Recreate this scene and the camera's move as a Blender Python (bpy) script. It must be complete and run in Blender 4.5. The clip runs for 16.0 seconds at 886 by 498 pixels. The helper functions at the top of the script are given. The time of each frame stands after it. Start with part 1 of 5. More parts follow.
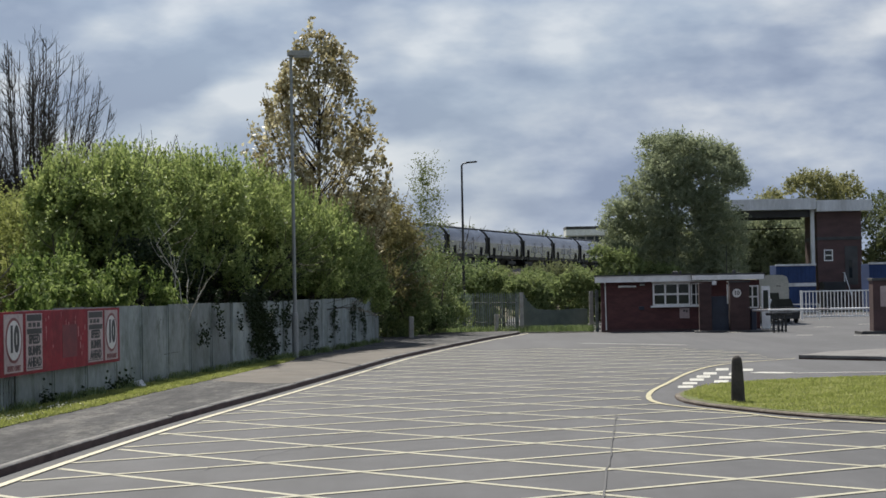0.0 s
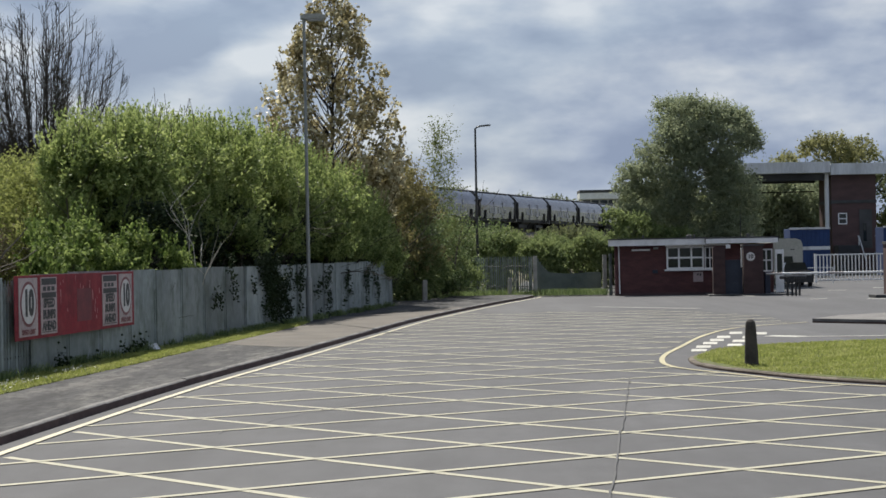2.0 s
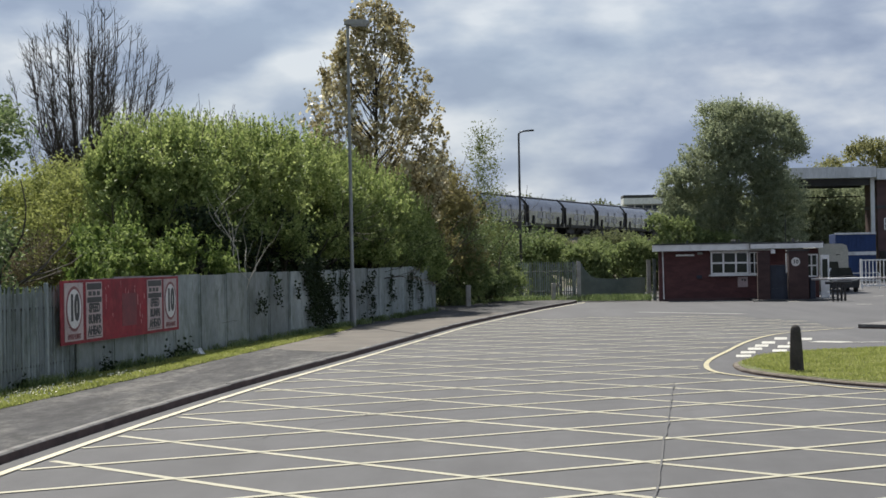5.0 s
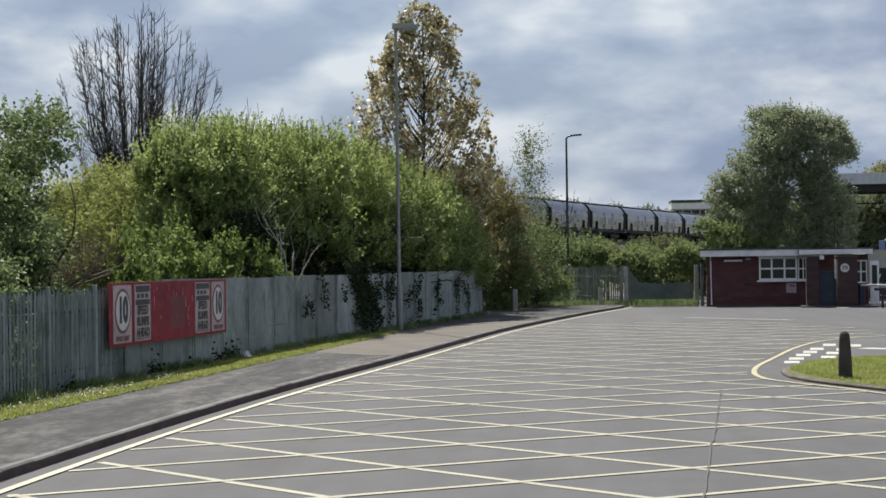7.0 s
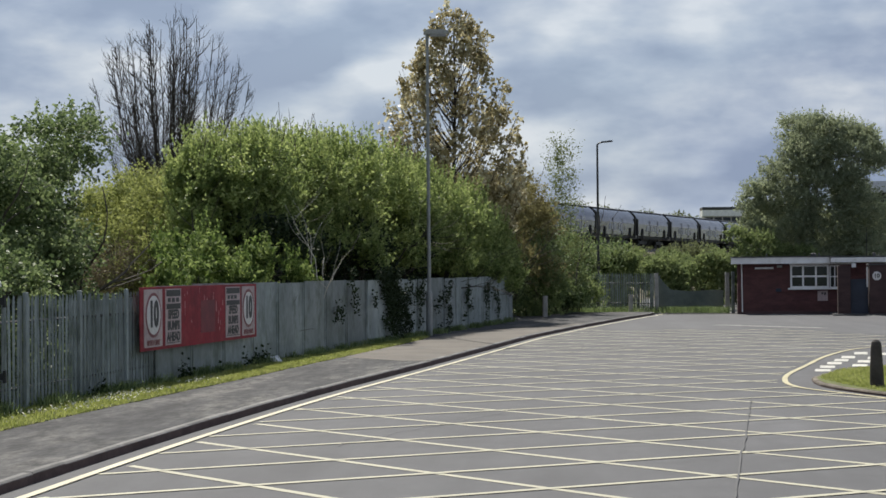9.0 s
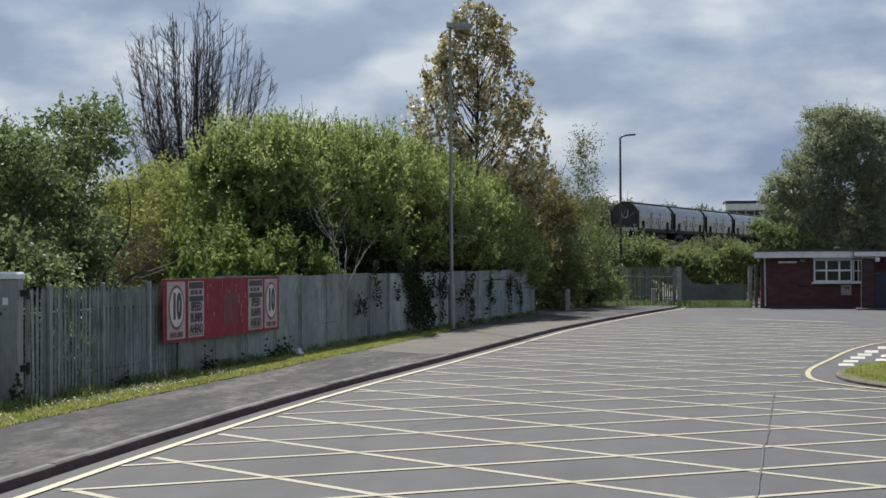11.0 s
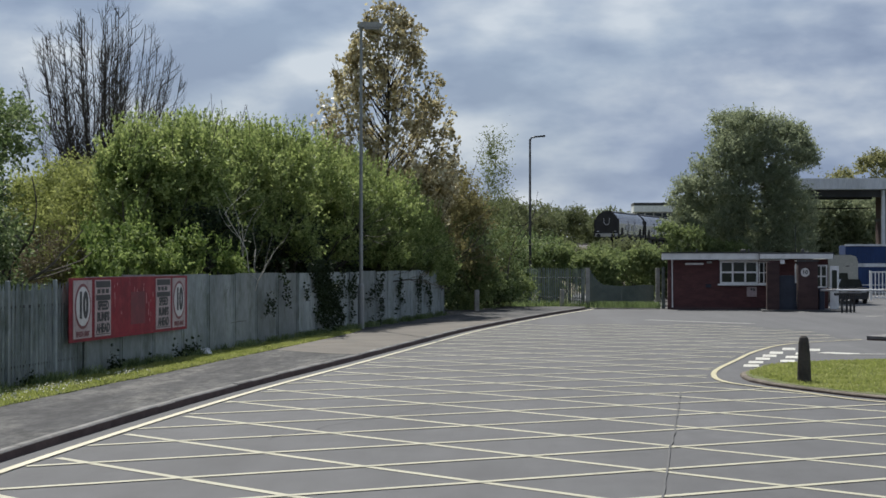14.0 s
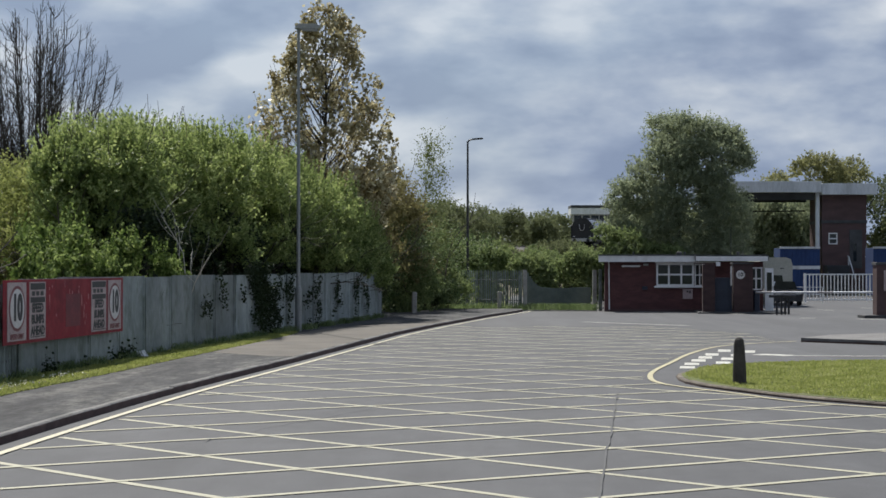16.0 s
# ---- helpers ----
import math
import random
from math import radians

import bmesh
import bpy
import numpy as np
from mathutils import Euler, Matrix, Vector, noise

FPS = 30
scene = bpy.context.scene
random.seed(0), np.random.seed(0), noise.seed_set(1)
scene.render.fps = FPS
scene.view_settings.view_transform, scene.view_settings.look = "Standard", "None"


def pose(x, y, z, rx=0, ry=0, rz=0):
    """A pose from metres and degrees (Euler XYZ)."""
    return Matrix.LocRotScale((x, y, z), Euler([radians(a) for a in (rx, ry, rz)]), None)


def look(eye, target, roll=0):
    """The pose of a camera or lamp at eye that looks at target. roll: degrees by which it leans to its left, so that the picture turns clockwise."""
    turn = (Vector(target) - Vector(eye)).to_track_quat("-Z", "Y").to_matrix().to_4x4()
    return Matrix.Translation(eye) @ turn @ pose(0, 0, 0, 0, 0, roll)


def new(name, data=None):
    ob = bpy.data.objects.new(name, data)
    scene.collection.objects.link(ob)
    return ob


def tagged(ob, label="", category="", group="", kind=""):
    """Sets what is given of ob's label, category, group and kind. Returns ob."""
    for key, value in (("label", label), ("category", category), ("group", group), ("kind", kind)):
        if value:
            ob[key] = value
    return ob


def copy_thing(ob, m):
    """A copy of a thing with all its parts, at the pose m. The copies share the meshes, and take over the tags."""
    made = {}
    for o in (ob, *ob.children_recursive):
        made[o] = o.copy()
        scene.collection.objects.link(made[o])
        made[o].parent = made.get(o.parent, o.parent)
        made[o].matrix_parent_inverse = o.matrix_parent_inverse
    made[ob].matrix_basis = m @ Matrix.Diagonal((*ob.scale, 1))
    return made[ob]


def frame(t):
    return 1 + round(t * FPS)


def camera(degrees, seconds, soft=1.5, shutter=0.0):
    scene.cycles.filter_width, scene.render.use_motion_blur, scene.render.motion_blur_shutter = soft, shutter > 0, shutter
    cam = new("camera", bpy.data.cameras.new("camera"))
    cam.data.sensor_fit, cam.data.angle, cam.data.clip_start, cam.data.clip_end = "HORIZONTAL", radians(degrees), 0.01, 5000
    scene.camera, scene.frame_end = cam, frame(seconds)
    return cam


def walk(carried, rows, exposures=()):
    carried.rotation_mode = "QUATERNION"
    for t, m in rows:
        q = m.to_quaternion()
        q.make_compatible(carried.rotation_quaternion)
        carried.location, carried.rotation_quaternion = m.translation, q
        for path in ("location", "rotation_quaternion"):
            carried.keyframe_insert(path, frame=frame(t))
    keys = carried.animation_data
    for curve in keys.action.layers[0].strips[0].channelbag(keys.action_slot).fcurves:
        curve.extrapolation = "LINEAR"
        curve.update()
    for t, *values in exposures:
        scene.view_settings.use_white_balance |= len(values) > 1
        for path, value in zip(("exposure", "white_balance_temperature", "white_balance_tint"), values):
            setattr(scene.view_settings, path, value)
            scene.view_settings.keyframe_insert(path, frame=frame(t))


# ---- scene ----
cam = camera(29.0, 16.0, soft=1.6)
EYE = (0.0, 0.0, 2.15)
PATH = [  # seconds, yaw, pitch, roll
    (0.0, -0.012, 1.399, 1.044),
    (0.1, -0.012, 1.302, 1.046),
    (0.5, -0.072, 0.955, 1.035),
    (1.0, 0.008, 0.584, 1.040),
    (1.5, 0.198, 0.326, 1.066),
    (2.0, 0.440, 0.191, 1.072),
    (2.5, 0.686, 0.137, 1.163),
    (3.0, 0.902, 0.144, 1.192),
    (3.8, 1.243, 0.206, 1.174),
    (4.6, 1.636, 0.332, 1.131),
    (5.5, 2.275, 0.430, 0.941),
    (6.0, 2.702, 0.441, 0.878),
    (6.5, 3.113, 0.468, 0.826),
    (7.0, 3.462, 0.553, 0.771),
    (7.5, 3.781, 0.660, 0.664),
    (8.0, 4.028, 0.733, 0.587),
    (8.5, 4.241, 0.773, 0.534),
    (9.0, 4.470, 0.759, 0.463),
    (9.5, 4.716, 0.703, 0.394),
    (10.2, 5.042, 0.617, 0.365),
    (10.8, 5.213, 0.552, 0.317),
    (11.4, 5.189, 0.505, 0.273),
    (12.0, 4.891, 0.485, 0.222),
    (12.5, 4.397, 0.483, 0.141),
    (13.0, 3.753, 0.510, 0.078),
    (13.5, 2.978, 0.541, 0.006),
    (14.0, 2.198, 0.530, 0.007),
    (14.5, 1.492, 0.498, -0.051),
    (15.0, 0.987, 0.503, -0.019),
    (15.5, 0.523, 0.544, -0.025),
    (16.0, 0.112, 0.603, -0.020),
]
walk(cam, [(t, pose(*EYE, 90 + p, r, y)) for t, y, p, r in PATH],
     exposures=[(0.0, 0.80, 6500, 10), (3.0, 0.82, 6500, 10), (6.0, 0.90, 6500, 10), (9.5, 0.80, 6440, 10), (12.5, 0.71, 6260, 9), (16.0, 0.69, 6280, 10)])

# ---- world and sun ----
SUN_EL, SUN_AZ = 54.0, -20.0   # degrees; azimuth from +y towards +x


def build_world():
    w = bpy.data.worlds.new("sky")
    scene.world = w
    w.use_nodes = True
    nt = w.node_tree
    nt.nodes.clear()
    N, L = nt.nodes.new, nt.links.new
    out, bg = N("ShaderNodeOutputWorld"), N("ShaderNodeBackground")
    sky = N("ShaderNodeTexSky")
    sky.sky_type, sky.sun_disc = "NISHITA", False
    sky.sun_elevation, sky.sun_rotation = radians(SUN_EL), radians(SUN_AZ)
    dim = N("ShaderNodeVectorMath")
    dim.operation = "SCALE"
    dim.inputs[3].default_value = 0.055
    L(sky.outputs[0], dim.inputs[0])
    tc = N("ShaderNodeTexCoord")

    def m(op, a, b=None):
        n = N("ShaderNodeMath")
        n.operation = op
        for i, v in enumerate((a, b)):
            if v is None:
                continue
            if isinstance(v, (int, float)):
                n.inputs[i].default_value = v
            else:
                L(v, n.inputs[i])
        return n.outputs[0]
    # cloud banks: noise over the sphere of directions, flattened towards the horizon
    flat = N("ShaderNodeMapping")
    flat.inputs["Scale"].default_value = (1.0, 1.0, 2.3)
    L(tc.outputs["Generated"], flat.inputs[0])

    def noise_of(scale, detail, off, rough=0.55, distort=0.0):
        mp = N("ShaderNodeMapping")
        mp.inputs["Location"].default_value = off
        L(flat.outputs[0], mp.inputs[0])
        n = N("ShaderNodeTexNoise")
        n.inputs["Scale"].default_value, n.inputs["Detail"].default_value = scale, detail
        n.inputs["Roughness"].default_value = rough
        n.inputs["Distortion"].default_value = distort
        L(mp.outputs[0], n.inputs["Vector"])
        return n.outputs["Fac"]

    def ramp(fac, stops):
        r = N("ShaderNodeValToRGB")
        L(fac, r.inputs[0])
        e = r.color_ramp.elements
        e[0].position, e[0].color = stops[0][0], (*stops[0][1], 1)
        e[1].position, e[1].color = stops[-1][0], (*stops[-1][1], 1)
        for p, c in stops[1:-1]:
            k = e.new(p)
            k.color = (*c, 1)
        return r.outputs[0]

    # a bank is brighter where it thins towards its top edge
    puff = noise_of(13.0, 5, (3.1, 6.9, 0.0), 0.48)
    above = noise_of(13.0, 5, (3.1, 6.9, 0.075), 0.48)
    lit = m("ADD", m("MULTIPLY", m("SUBTRACT", puff, above), 0.55), m("ADD", m("MULTIPLY", puff, 0.45), m("MULTIPLY", noise_of(4.2, 3, (1.3, 0.4, 5.2)), 0.55)))
    sep = N("ShaderNodeSeparateXYZ")
    L(tc.outputs["Generated"], sep.inputs[0])
    # the deck looks paler towards the horizon
    lit = m("ADD", lit, m("MULTIPLY", m("SUBTRACT", 0.11, m("MINIMUM", m("MAXIMUM", sep.outputs[2], 0.0), 0.28)), 0.80))
    shade = ramp(lit, [(0.36, (0.160, 0.196, 0.268)), (0.46, (0.200, 0.238, 0.308)), (0.54, (0.250, 0.286, 0.346)), (0.62, (0.308, 0.338, 0.382)), (0.72, (0.40, 0.42, 0.445))])
    cover = ramp(noise_of(1.6, 4, (8.3, 4.4, 0)), [(0.25, (0.6, 0.6, 0.6)), (0.45, (1, 1, 1))])
    mix = N("ShaderNodeMix")
    mix.data_type = "RGBA"
    L(cover, mix.inputs[0])
    L(dim.outputs[0], mix.inputs[6])
    L(shade, mix.inputs[7])
    L(mix.outputs[2], bg.inputs[0])
    bg.inputs[1].default_value = 1.0
    L(bg.outputs[0], out.inputs[0])


build_world()
sun = new("sun", bpy.data.lights.new("sun", "SUN"))
sun.data.energy, sun.data.angle, sun.data.color = 3.6, radians(0.6), (1.0, 0.95, 0.86)
az, el = radians(SUN_AZ), radians(SUN_EL)
SUN_DIR = Vector((math.sin(az) * math.cos(el), math.cos(az) * math.cos(el), math.sin(el)))
sun.matrix_world = look(SUN_DIR * 50, (0, 0, 0))


# ---- materials ----
class Mat:
    """A small node-material builder: object-space noise at two scales over one or two colours."""

    def __init__(self, name, rough=0.8, metal=0.0):
        self.mat = bpy.data.materials.new(name)
        self.mat.use_nodes = True
        self.nt = self.mat.node_tree
        self.b = self.nt.nodes["Principled BSDF"]
        self.b.inputs["Roughness"].default_value = rough
        self.b.inputs["Metallic"].default_value = metal
        self.tc = self.nt.nodes.new("ShaderNodeTexCoord")
        self.col = None

    def node(self, kind):
        return self.nt.nodes.new(kind)

    def link(self, a, b):
        self.nt.links.new(a, b)

    def noise(self, scale, detail=4, stretch=(1, 1, 1), rough=0.6, world=True):
        mp = self.node("ShaderNodeMapping")
        mp.inputs["Scale"].default_value = stretch
        if world:
            g = self.node("ShaderNodeNewGeometry")
            self.link(g.outputs["Position"], mp.inputs[0])
        else:
            self.link(self.tc.outputs["Object"], mp.inputs[0])
        n = self.node("ShaderNodeTexNoise")
        n.inputs["Scale"].default_value, n.inputs["Detail"].default_value = scale, detail
        n.inputs["Roughness"].default_value = rough
        self.link(mp.outputs[0], n.inputs["Vector"])
        return n.outputs["Fac"]

    def ramp(self, fac, stops):
        r = self.node("ShaderNodeValToRGB")
        self.link(fac, r.inputs[0])
        e = r.color_ramp.elements
        e[0].position, e[0].color = stops[0][0], (*stops[0][1], 1)
        e[1].position, e[1].color = stops[-1][0], (*stops[-1][1], 1)
        for p, c in stops[1:-1]:
            e.new(p).color = (*c, 1)
        return r.outputs[0]

    def mix(self, fac, a, b, mode="MIX"):
        n = self.node("ShaderNodeMix")
        n.data_type, n.blend_type = "RGBA", mode
        for sock, v in ((n.inputs[0], fac), (n.inputs[6], a), (n.inputs[7], b)):
            if isinstance(v, (int, float)):
                sock.default_value = v
            elif isinstance(v, tuple):
                sock.default_value = (*v, 1)
            else:
                self.link(v, sock)
        return n.outputs[2]

    def base(self, sock):
        self.col = sock
        self.link(sock, self.b.inputs["Base Color"])
        return self

    def bump(self, fac, strength=0.3, dist=0.01):
        n = self.node("ShaderNodeBump")
        n.inputs["Strength"].default_value, n.inputs["Distance"].default_value = strength, dist
        self.link(fac, n.inputs["Height"])
        self.link(n.outputs[0], self.b.inputs["Normal"])
        return self


def grey(v):
    return (v, v, v)


def surface(name, lo, hi, rough=0.8, metal=0.0, big=0.6, fine=25.0, stretch=(1, 1, 1), bump=0.2, grime=None, random_tint=0.0):
    """Two-scale mottled surface between two colours, with optional grime patches."""
    m = Mat(name, rough, metal)
    a, b = m.noise(big, 5, stretch), m.noise(fine, 3, stretch)
    col = m.ramp(a, [(0.35, lo), (0.65, hi)])
    col = m.mix(0.35, col, m.ramp(b, [(0.3, grey(0.25)), (0.7, grey(0.75))]), "OVERLAY")
    if grime:
        g = m.ramp(m.noise(big * 2.3, 6, stretch, 0.7), [(0.5, grey(0)), (0.68, grey(1))])
        col = m.mix(g, col, grime)
    if random_tint:
        oi = m.node("ShaderNodeObjectInfo")
        col = m.mix(random_tint, col, m.ramp(oi.outputs["Random"], [(0.0, grey(0.1)), (1.0, grey(0.9))]), "OVERLAY")
    m.base(col)
    if bump:
        m.bump(b, bump, 0.01)
    return m.mat


def leaf_material(name, stops, trans=0.35, rough=0.75, patch=0.5):
    """Leaves: one shade per leaf, drifting over the crown in soft patches."""
    m = Mat(name, rough)
    g = m.node("ShaderNodeNewGeometry")
    mixed = m.node("ShaderNodeMath")
    mixed.operation = "MULTIPLY_ADD"
    m.link(m.noise(patch, 3), mixed.inputs[0])
    mixed.inputs[1].default_value = 0.9
    half = m.node("ShaderNodeMath")
    half.operation = "MULTIPLY"
    m.link(g.outputs["Random Per Island"], half.inputs[0])
    half.inputs[1].default_value = 0.35
    m.link(half.outputs[0], mixed.inputs[2])
    col = m.ramp(mixed.outputs[0], stops)
    m.base(col)
    m.b.inputs["Specular IOR Level"].default_value = 0.25
    tr = m.node("ShaderNodeBsdfTranslucent")
    m.link(col, tr.inputs[0])
    mx = m.node("ShaderNodeMixShader")
    mx.inputs[0].default_value = trans
    m.link(m.b.outputs[0], mx.inputs[1])
    m.link(tr.outputs[0], mx.inputs[2])
    m.link(mx.outputs[0], m.nt.nodes["Material Output"].inputs[0])
    return m.mat


def paint_material(name, colour, under, worn=0.5, rough=0.7):
    """Road paint, worn through to the asphalt in flecks."""
    m = Mat(name, rough)
    wear = m.ramp(m.noise(9, 6, rough=0.75), [(worn - 0.06, grey(0.15)), (worn + 0.10, grey(1.0))])
    tone = m.ramp(m.noise(0.7, 3), [(0.3, tuple(c * 0.8 for c in colour)), (0.7, colour)])
    m.base(m.mix(wear, under, tone))
    return m.mat


def asphalt_material():
    m = Mat("asphalt", 0.82)
    big = m.ramp(m.noise(0.12, 5), [(0.3, (0.052, 0.052, 0.056)), (0.7, (0.076, 0.076, 0.079))])
    streak = m.ramp(m.noise(0.5, 5, (1.6, 0.12, 1)), [(0.36, grey(0.34)), (0.64, grey(0.62))])
    col = m.mix(0.5, big, streak, "OVERLAY")
    fine = m.noise(55, 3, rough=0.8)
    col = m.mix(0.35, col, m.ramp(fine, [(0.3, grey(0.2)), (0.7, grey(0.8))]), "OVERLAY")
    col = m.mix(0.45, col, m.ramp(m.noise(2.2, 6, (1, 0.5, 1), 0.7), [(0.35, grey(0.36)), (0.65, grey(0.62))]), "OVERLAY")
    stain = m.ramp(m.noise(0.9, 7, rough=0.7), [(0.58, grey(0)), (0.72, grey(0.45))])
    m.base(m.mix(stain, col, (0.05, 0.05, 0.052)))
    m.bump(fine, 0.25, 0.004)
    return m.mat


ASPHALT = asphalt_material()
def footway_material():
    """Old footway asphalt: patched, dusty towards the edges of its patches, with dark damp streaks."""
    m = Mat("footway_asphalt", 0.9)
    col = m.ramp(m.noise(0.8, 6, (1.3, 0.3, 1), 0.75), [(0.38, (0.013, 0.0125, 0.014)), (0.5, (0.034, 0.0335, 0.034)), (0.62, (0.078, 0.074, 0.068))])
    streak = m.noise(3.2, 6, (1.5, 0.6, 1), 0.8)
    col = m.mix(0.8, col, m.ramp(streak, [(0.40, grey(0.06)), (0.5, grey(0.5)), (0.62, grey(0.86))]), "OVERLAY")
    fine = m.noise(14, 5, rough=0.75)
    col = m.mix(0.7, col, m.ramp(fine, [(0.3, grey(0.2)), (0.7, grey(0.8))]), "OVERLAY")
    dust = m.ramp(m.noise(1.7, 7, rough=0.75), [(0.55, grey(0)), (0.72, grey(0.5))])
    m.base(m.mix(dust, col, (0.072, 0.068, 0.06)))
    m.bump(fine, 0.5, 0.006)
    return m.mat


PAVING = footway_material()
CONCRETE = surface("crossing_concrete", (0.078, 0.067, 0.054), (0.122, 0.106, 0.086), 0.85, big=0.9, fine=40, grime=(0.085, 0.08, 0.07))
KERB = surface("kerb_concrete", (0.115, 0.110, 0.104), (0.185, 0.178, 0.17), 0.85, big=1.5, fine=40, grime=(0.115, 0.105, 0.096), random_tint=0.25)
# face colour holds brown dirt and the shade on the kerb's road side
KERB_FACE = surface("kerb_face_dirt_and_shade", (0.060, 0.036, 0.031), (0.105, 0.068, 0.058), 0.9, big=2.5, fine=40)
YELLOW = paint_material("yellow_paint", (0.41, 0.39, 0.285), (0.12, 0.12, 0.115), 0.31)
YELLOW_EDGE = paint_material("yellow_edge_paint", (0.47, 0.42, 0.25), (0.12, 0.12, 0.115), 0.38)
WHITE = paint_material("white_paint", (0.52, 0.51, 0.45), (0.12, 0.12, 0.118), 0.38)
WORN_WHITE = paint_material("worn_white_paint", (0.40, 0.39, 0.35), (0.10, 0.10, 0.098), 0.50)
GRASS = surface("grass_soil", (0.06, 0.078, 0.015), (0.11, 0.13, 0.026), 0.95, big=1.2, fine=30, bump=0.5, grime=(0.12, 0.11, 0.05))
BANK = surface("bank_scrub", (0.075, 0.06, 0.04), (0.13, 0.11, 0.06), 0.95, big=0.5, fine=12, bump=0.6, grime=(0.07, 0.085, 0.025))
BLADE = leaf_material("grass_blades", [(0.2, (0.17, 0.20, 0.050)), (0.6, (0.31, 0.345, 0.095)), (0.9, (0.46, 0.46, 0.20))], 0.5, 0.8, patch=1.5)
GALV = surface("weathered_galvanised_steel", (0.172, 0.200, 0.194), (0.270, 0.302, 0.292), 0.6, 0.2, big=0.9, fine=9, stretch=(1, 1, 0.55), bump=0.06, grime=(0.095, 0.118, 0.095), random_tint=0.3)
POST_STEEL = surface("lamp_post_steel", (0.20, 0.215, 0.21), (0.29, 0.30, 0.29), 0.55, 0.3, big=1.2, fine=20, stretch=(1, 1, 0.2))
RED_SIGN = surface("red_sign_paint", (0.16, 0.003, 0.011), (0.27, 0.005, 0.016), 0.7, big=1.4, fine=10, bump=0.03, grime=(0.30, 0.025, 0.03))
WHITE_SIGN = surface("faded_white_sign", (0.36, 0.27, 0.26), (0.48, 0.38, 0.36), 0.5, big=2.0, fine=20, bump=0.02)
WHITE_ROUND = surface("white_sign_face", (0.58, 0.55, 0.52), (0.68, 0.65, 0.62), 0.5, big=2.0, fine=20, bump=0.02)
BLACK_PAINT = surface("black_paint", grey(0.012), grey(0.025), 0.5, big=2.0, fine=20, bump=0.03)
RED_RING = surface("red_ring_paint", (0.15, 0.032, 0.036), (0.21, 0.052, 0.054), 0.5, big=2.0, fine=20, bump=0.02)
# dark leaves: the fence ivy's own colour, and painted shade under the hedge
IVY_AND_SHADE = leaf_material("ivy_and_shade_leaves", [(0.2, (0.010, 0.018, 0.008)), (0.8, (0.028, 0.045, 0.016))], 0.15)
BARK = surface("bark", (0.05, 0.042, 0.034), (0.10, 0.088, 0.07), 0.95, big=2.0, fine=22, stretch=(1, 1, 0.2), bump=0.6)
PALE_BARK = surface("pale_dead_bark", (0.36, 0.34, 0.29), (0.48, 0.45, 0.39), 0.9, big=2.0, fine=22, stretch=(1, 1, 0.2))
GREY_BARK = surface("grey_bark", (0.026, 0.022, 0.018), (0.055, 0.046, 0.038), 0.95, big=2.0, fine=22, stretch=(1, 1, 0.2))
L_HEDGE = leaf_material("hedge_leaves", [(0.30, (0.078, 0.116, 0.038)), (0.55, (0.200, 0.262, 0.082)), (0.82, (0.44, 0.50, 0.19))], 0.55, 0.5, patch=1.4)
L_BUSH = leaf_material("bush_leaves", [(0.30, (0.095, 0.135, 0.052)), (0.55, (0.180, 0.230, 0.090)), (0.85, (0.30, 0.35, 0.145))], 0.52, patch=0.6)
L_HAWTHORN = leaf_material("hawthorn_leaves", [(0.30, (0.055, 0.084, 0.032)), (0.58, (0.112, 0.158, 0.058)), (0.86, (0.31, 0.375, 0.175))], 0.5, 0.5, patch=1.3)
L_GOLD = leaf_material("bronze_poplar_leaves", [(0.30, (0.14, 0.114, 0.052)), (0.57, (0.31, 0.262, 0.125)), (0.84, (0.70, 0.65, 0.44))], 0.4, 0.45, patch=1.1)
L_OLIVE = leaf_material("olive_brown_leaves", [(0.3, (0.11, 0.098, 0.042)), (0.55, (0.20, 0.178, 0.075)), (0.85, (0.30, 0.28, 0.125))], 0.45)
L_LIGHT = leaf_material("pale_green_leaves", [(0.2, (0.10, 0.13, 0.04)), (0.55, (0.17, 0.20, 0.07)), (0.85, (0.25, 0.28, 0.12))], 0.35)
L_DARK = leaf_material("dark_tree_leaves", [(0.25, (0.165, 0.196, 0.126)), (0.55, (0.250, 0.285, 0.176)), (0.85, (0.33, 0.365, 0.225))], 0.55, patch=0.5)
L_FAR = leaf_material("distant_leaves", [(0.2, (0.105, 0.13, 0.064)), (0.55, (0.155, 0.18, 0.086)), (0.85, (0.21, 0.23, 0.115))], 0.45, patch=0.15)
L_YELLOW = leaf_material("distant_yellow_leaves", [(0.2, (0.20, 0.205, 0.095)), (0.55, (0.26, 0.262, 0.12)), (0.85, (0.32, 0.315, 0.15))], 0.55, patch=0.15)
L_LOW = leaf_material("low_shrub_leaves", [(0.30, (0.040, 0.070, 0.018)), (0.58, (0.11, 0.165, 0.040)), (0.86, (0.34, 0.41, 0.14))], 0.45, patch=2.4)
L_SAPLING = leaf_material("yellow_green_leaves", [(0.3, (0.125, 0.150, 0.045)), (0.55, (0.235, 0.265, 0.080)), (0.85, (0.37, 0.395, 0.14))], 0.5, patch=1.2)
L_SCRUB = leaf_material("dry_scrub_twigs", [(0.2, (0.08, 0.06, 0.04)), (0.55, (0.14, 0.11, 0.07)), (0.85, (0.19, 0.17, 0.09))], 0.2)


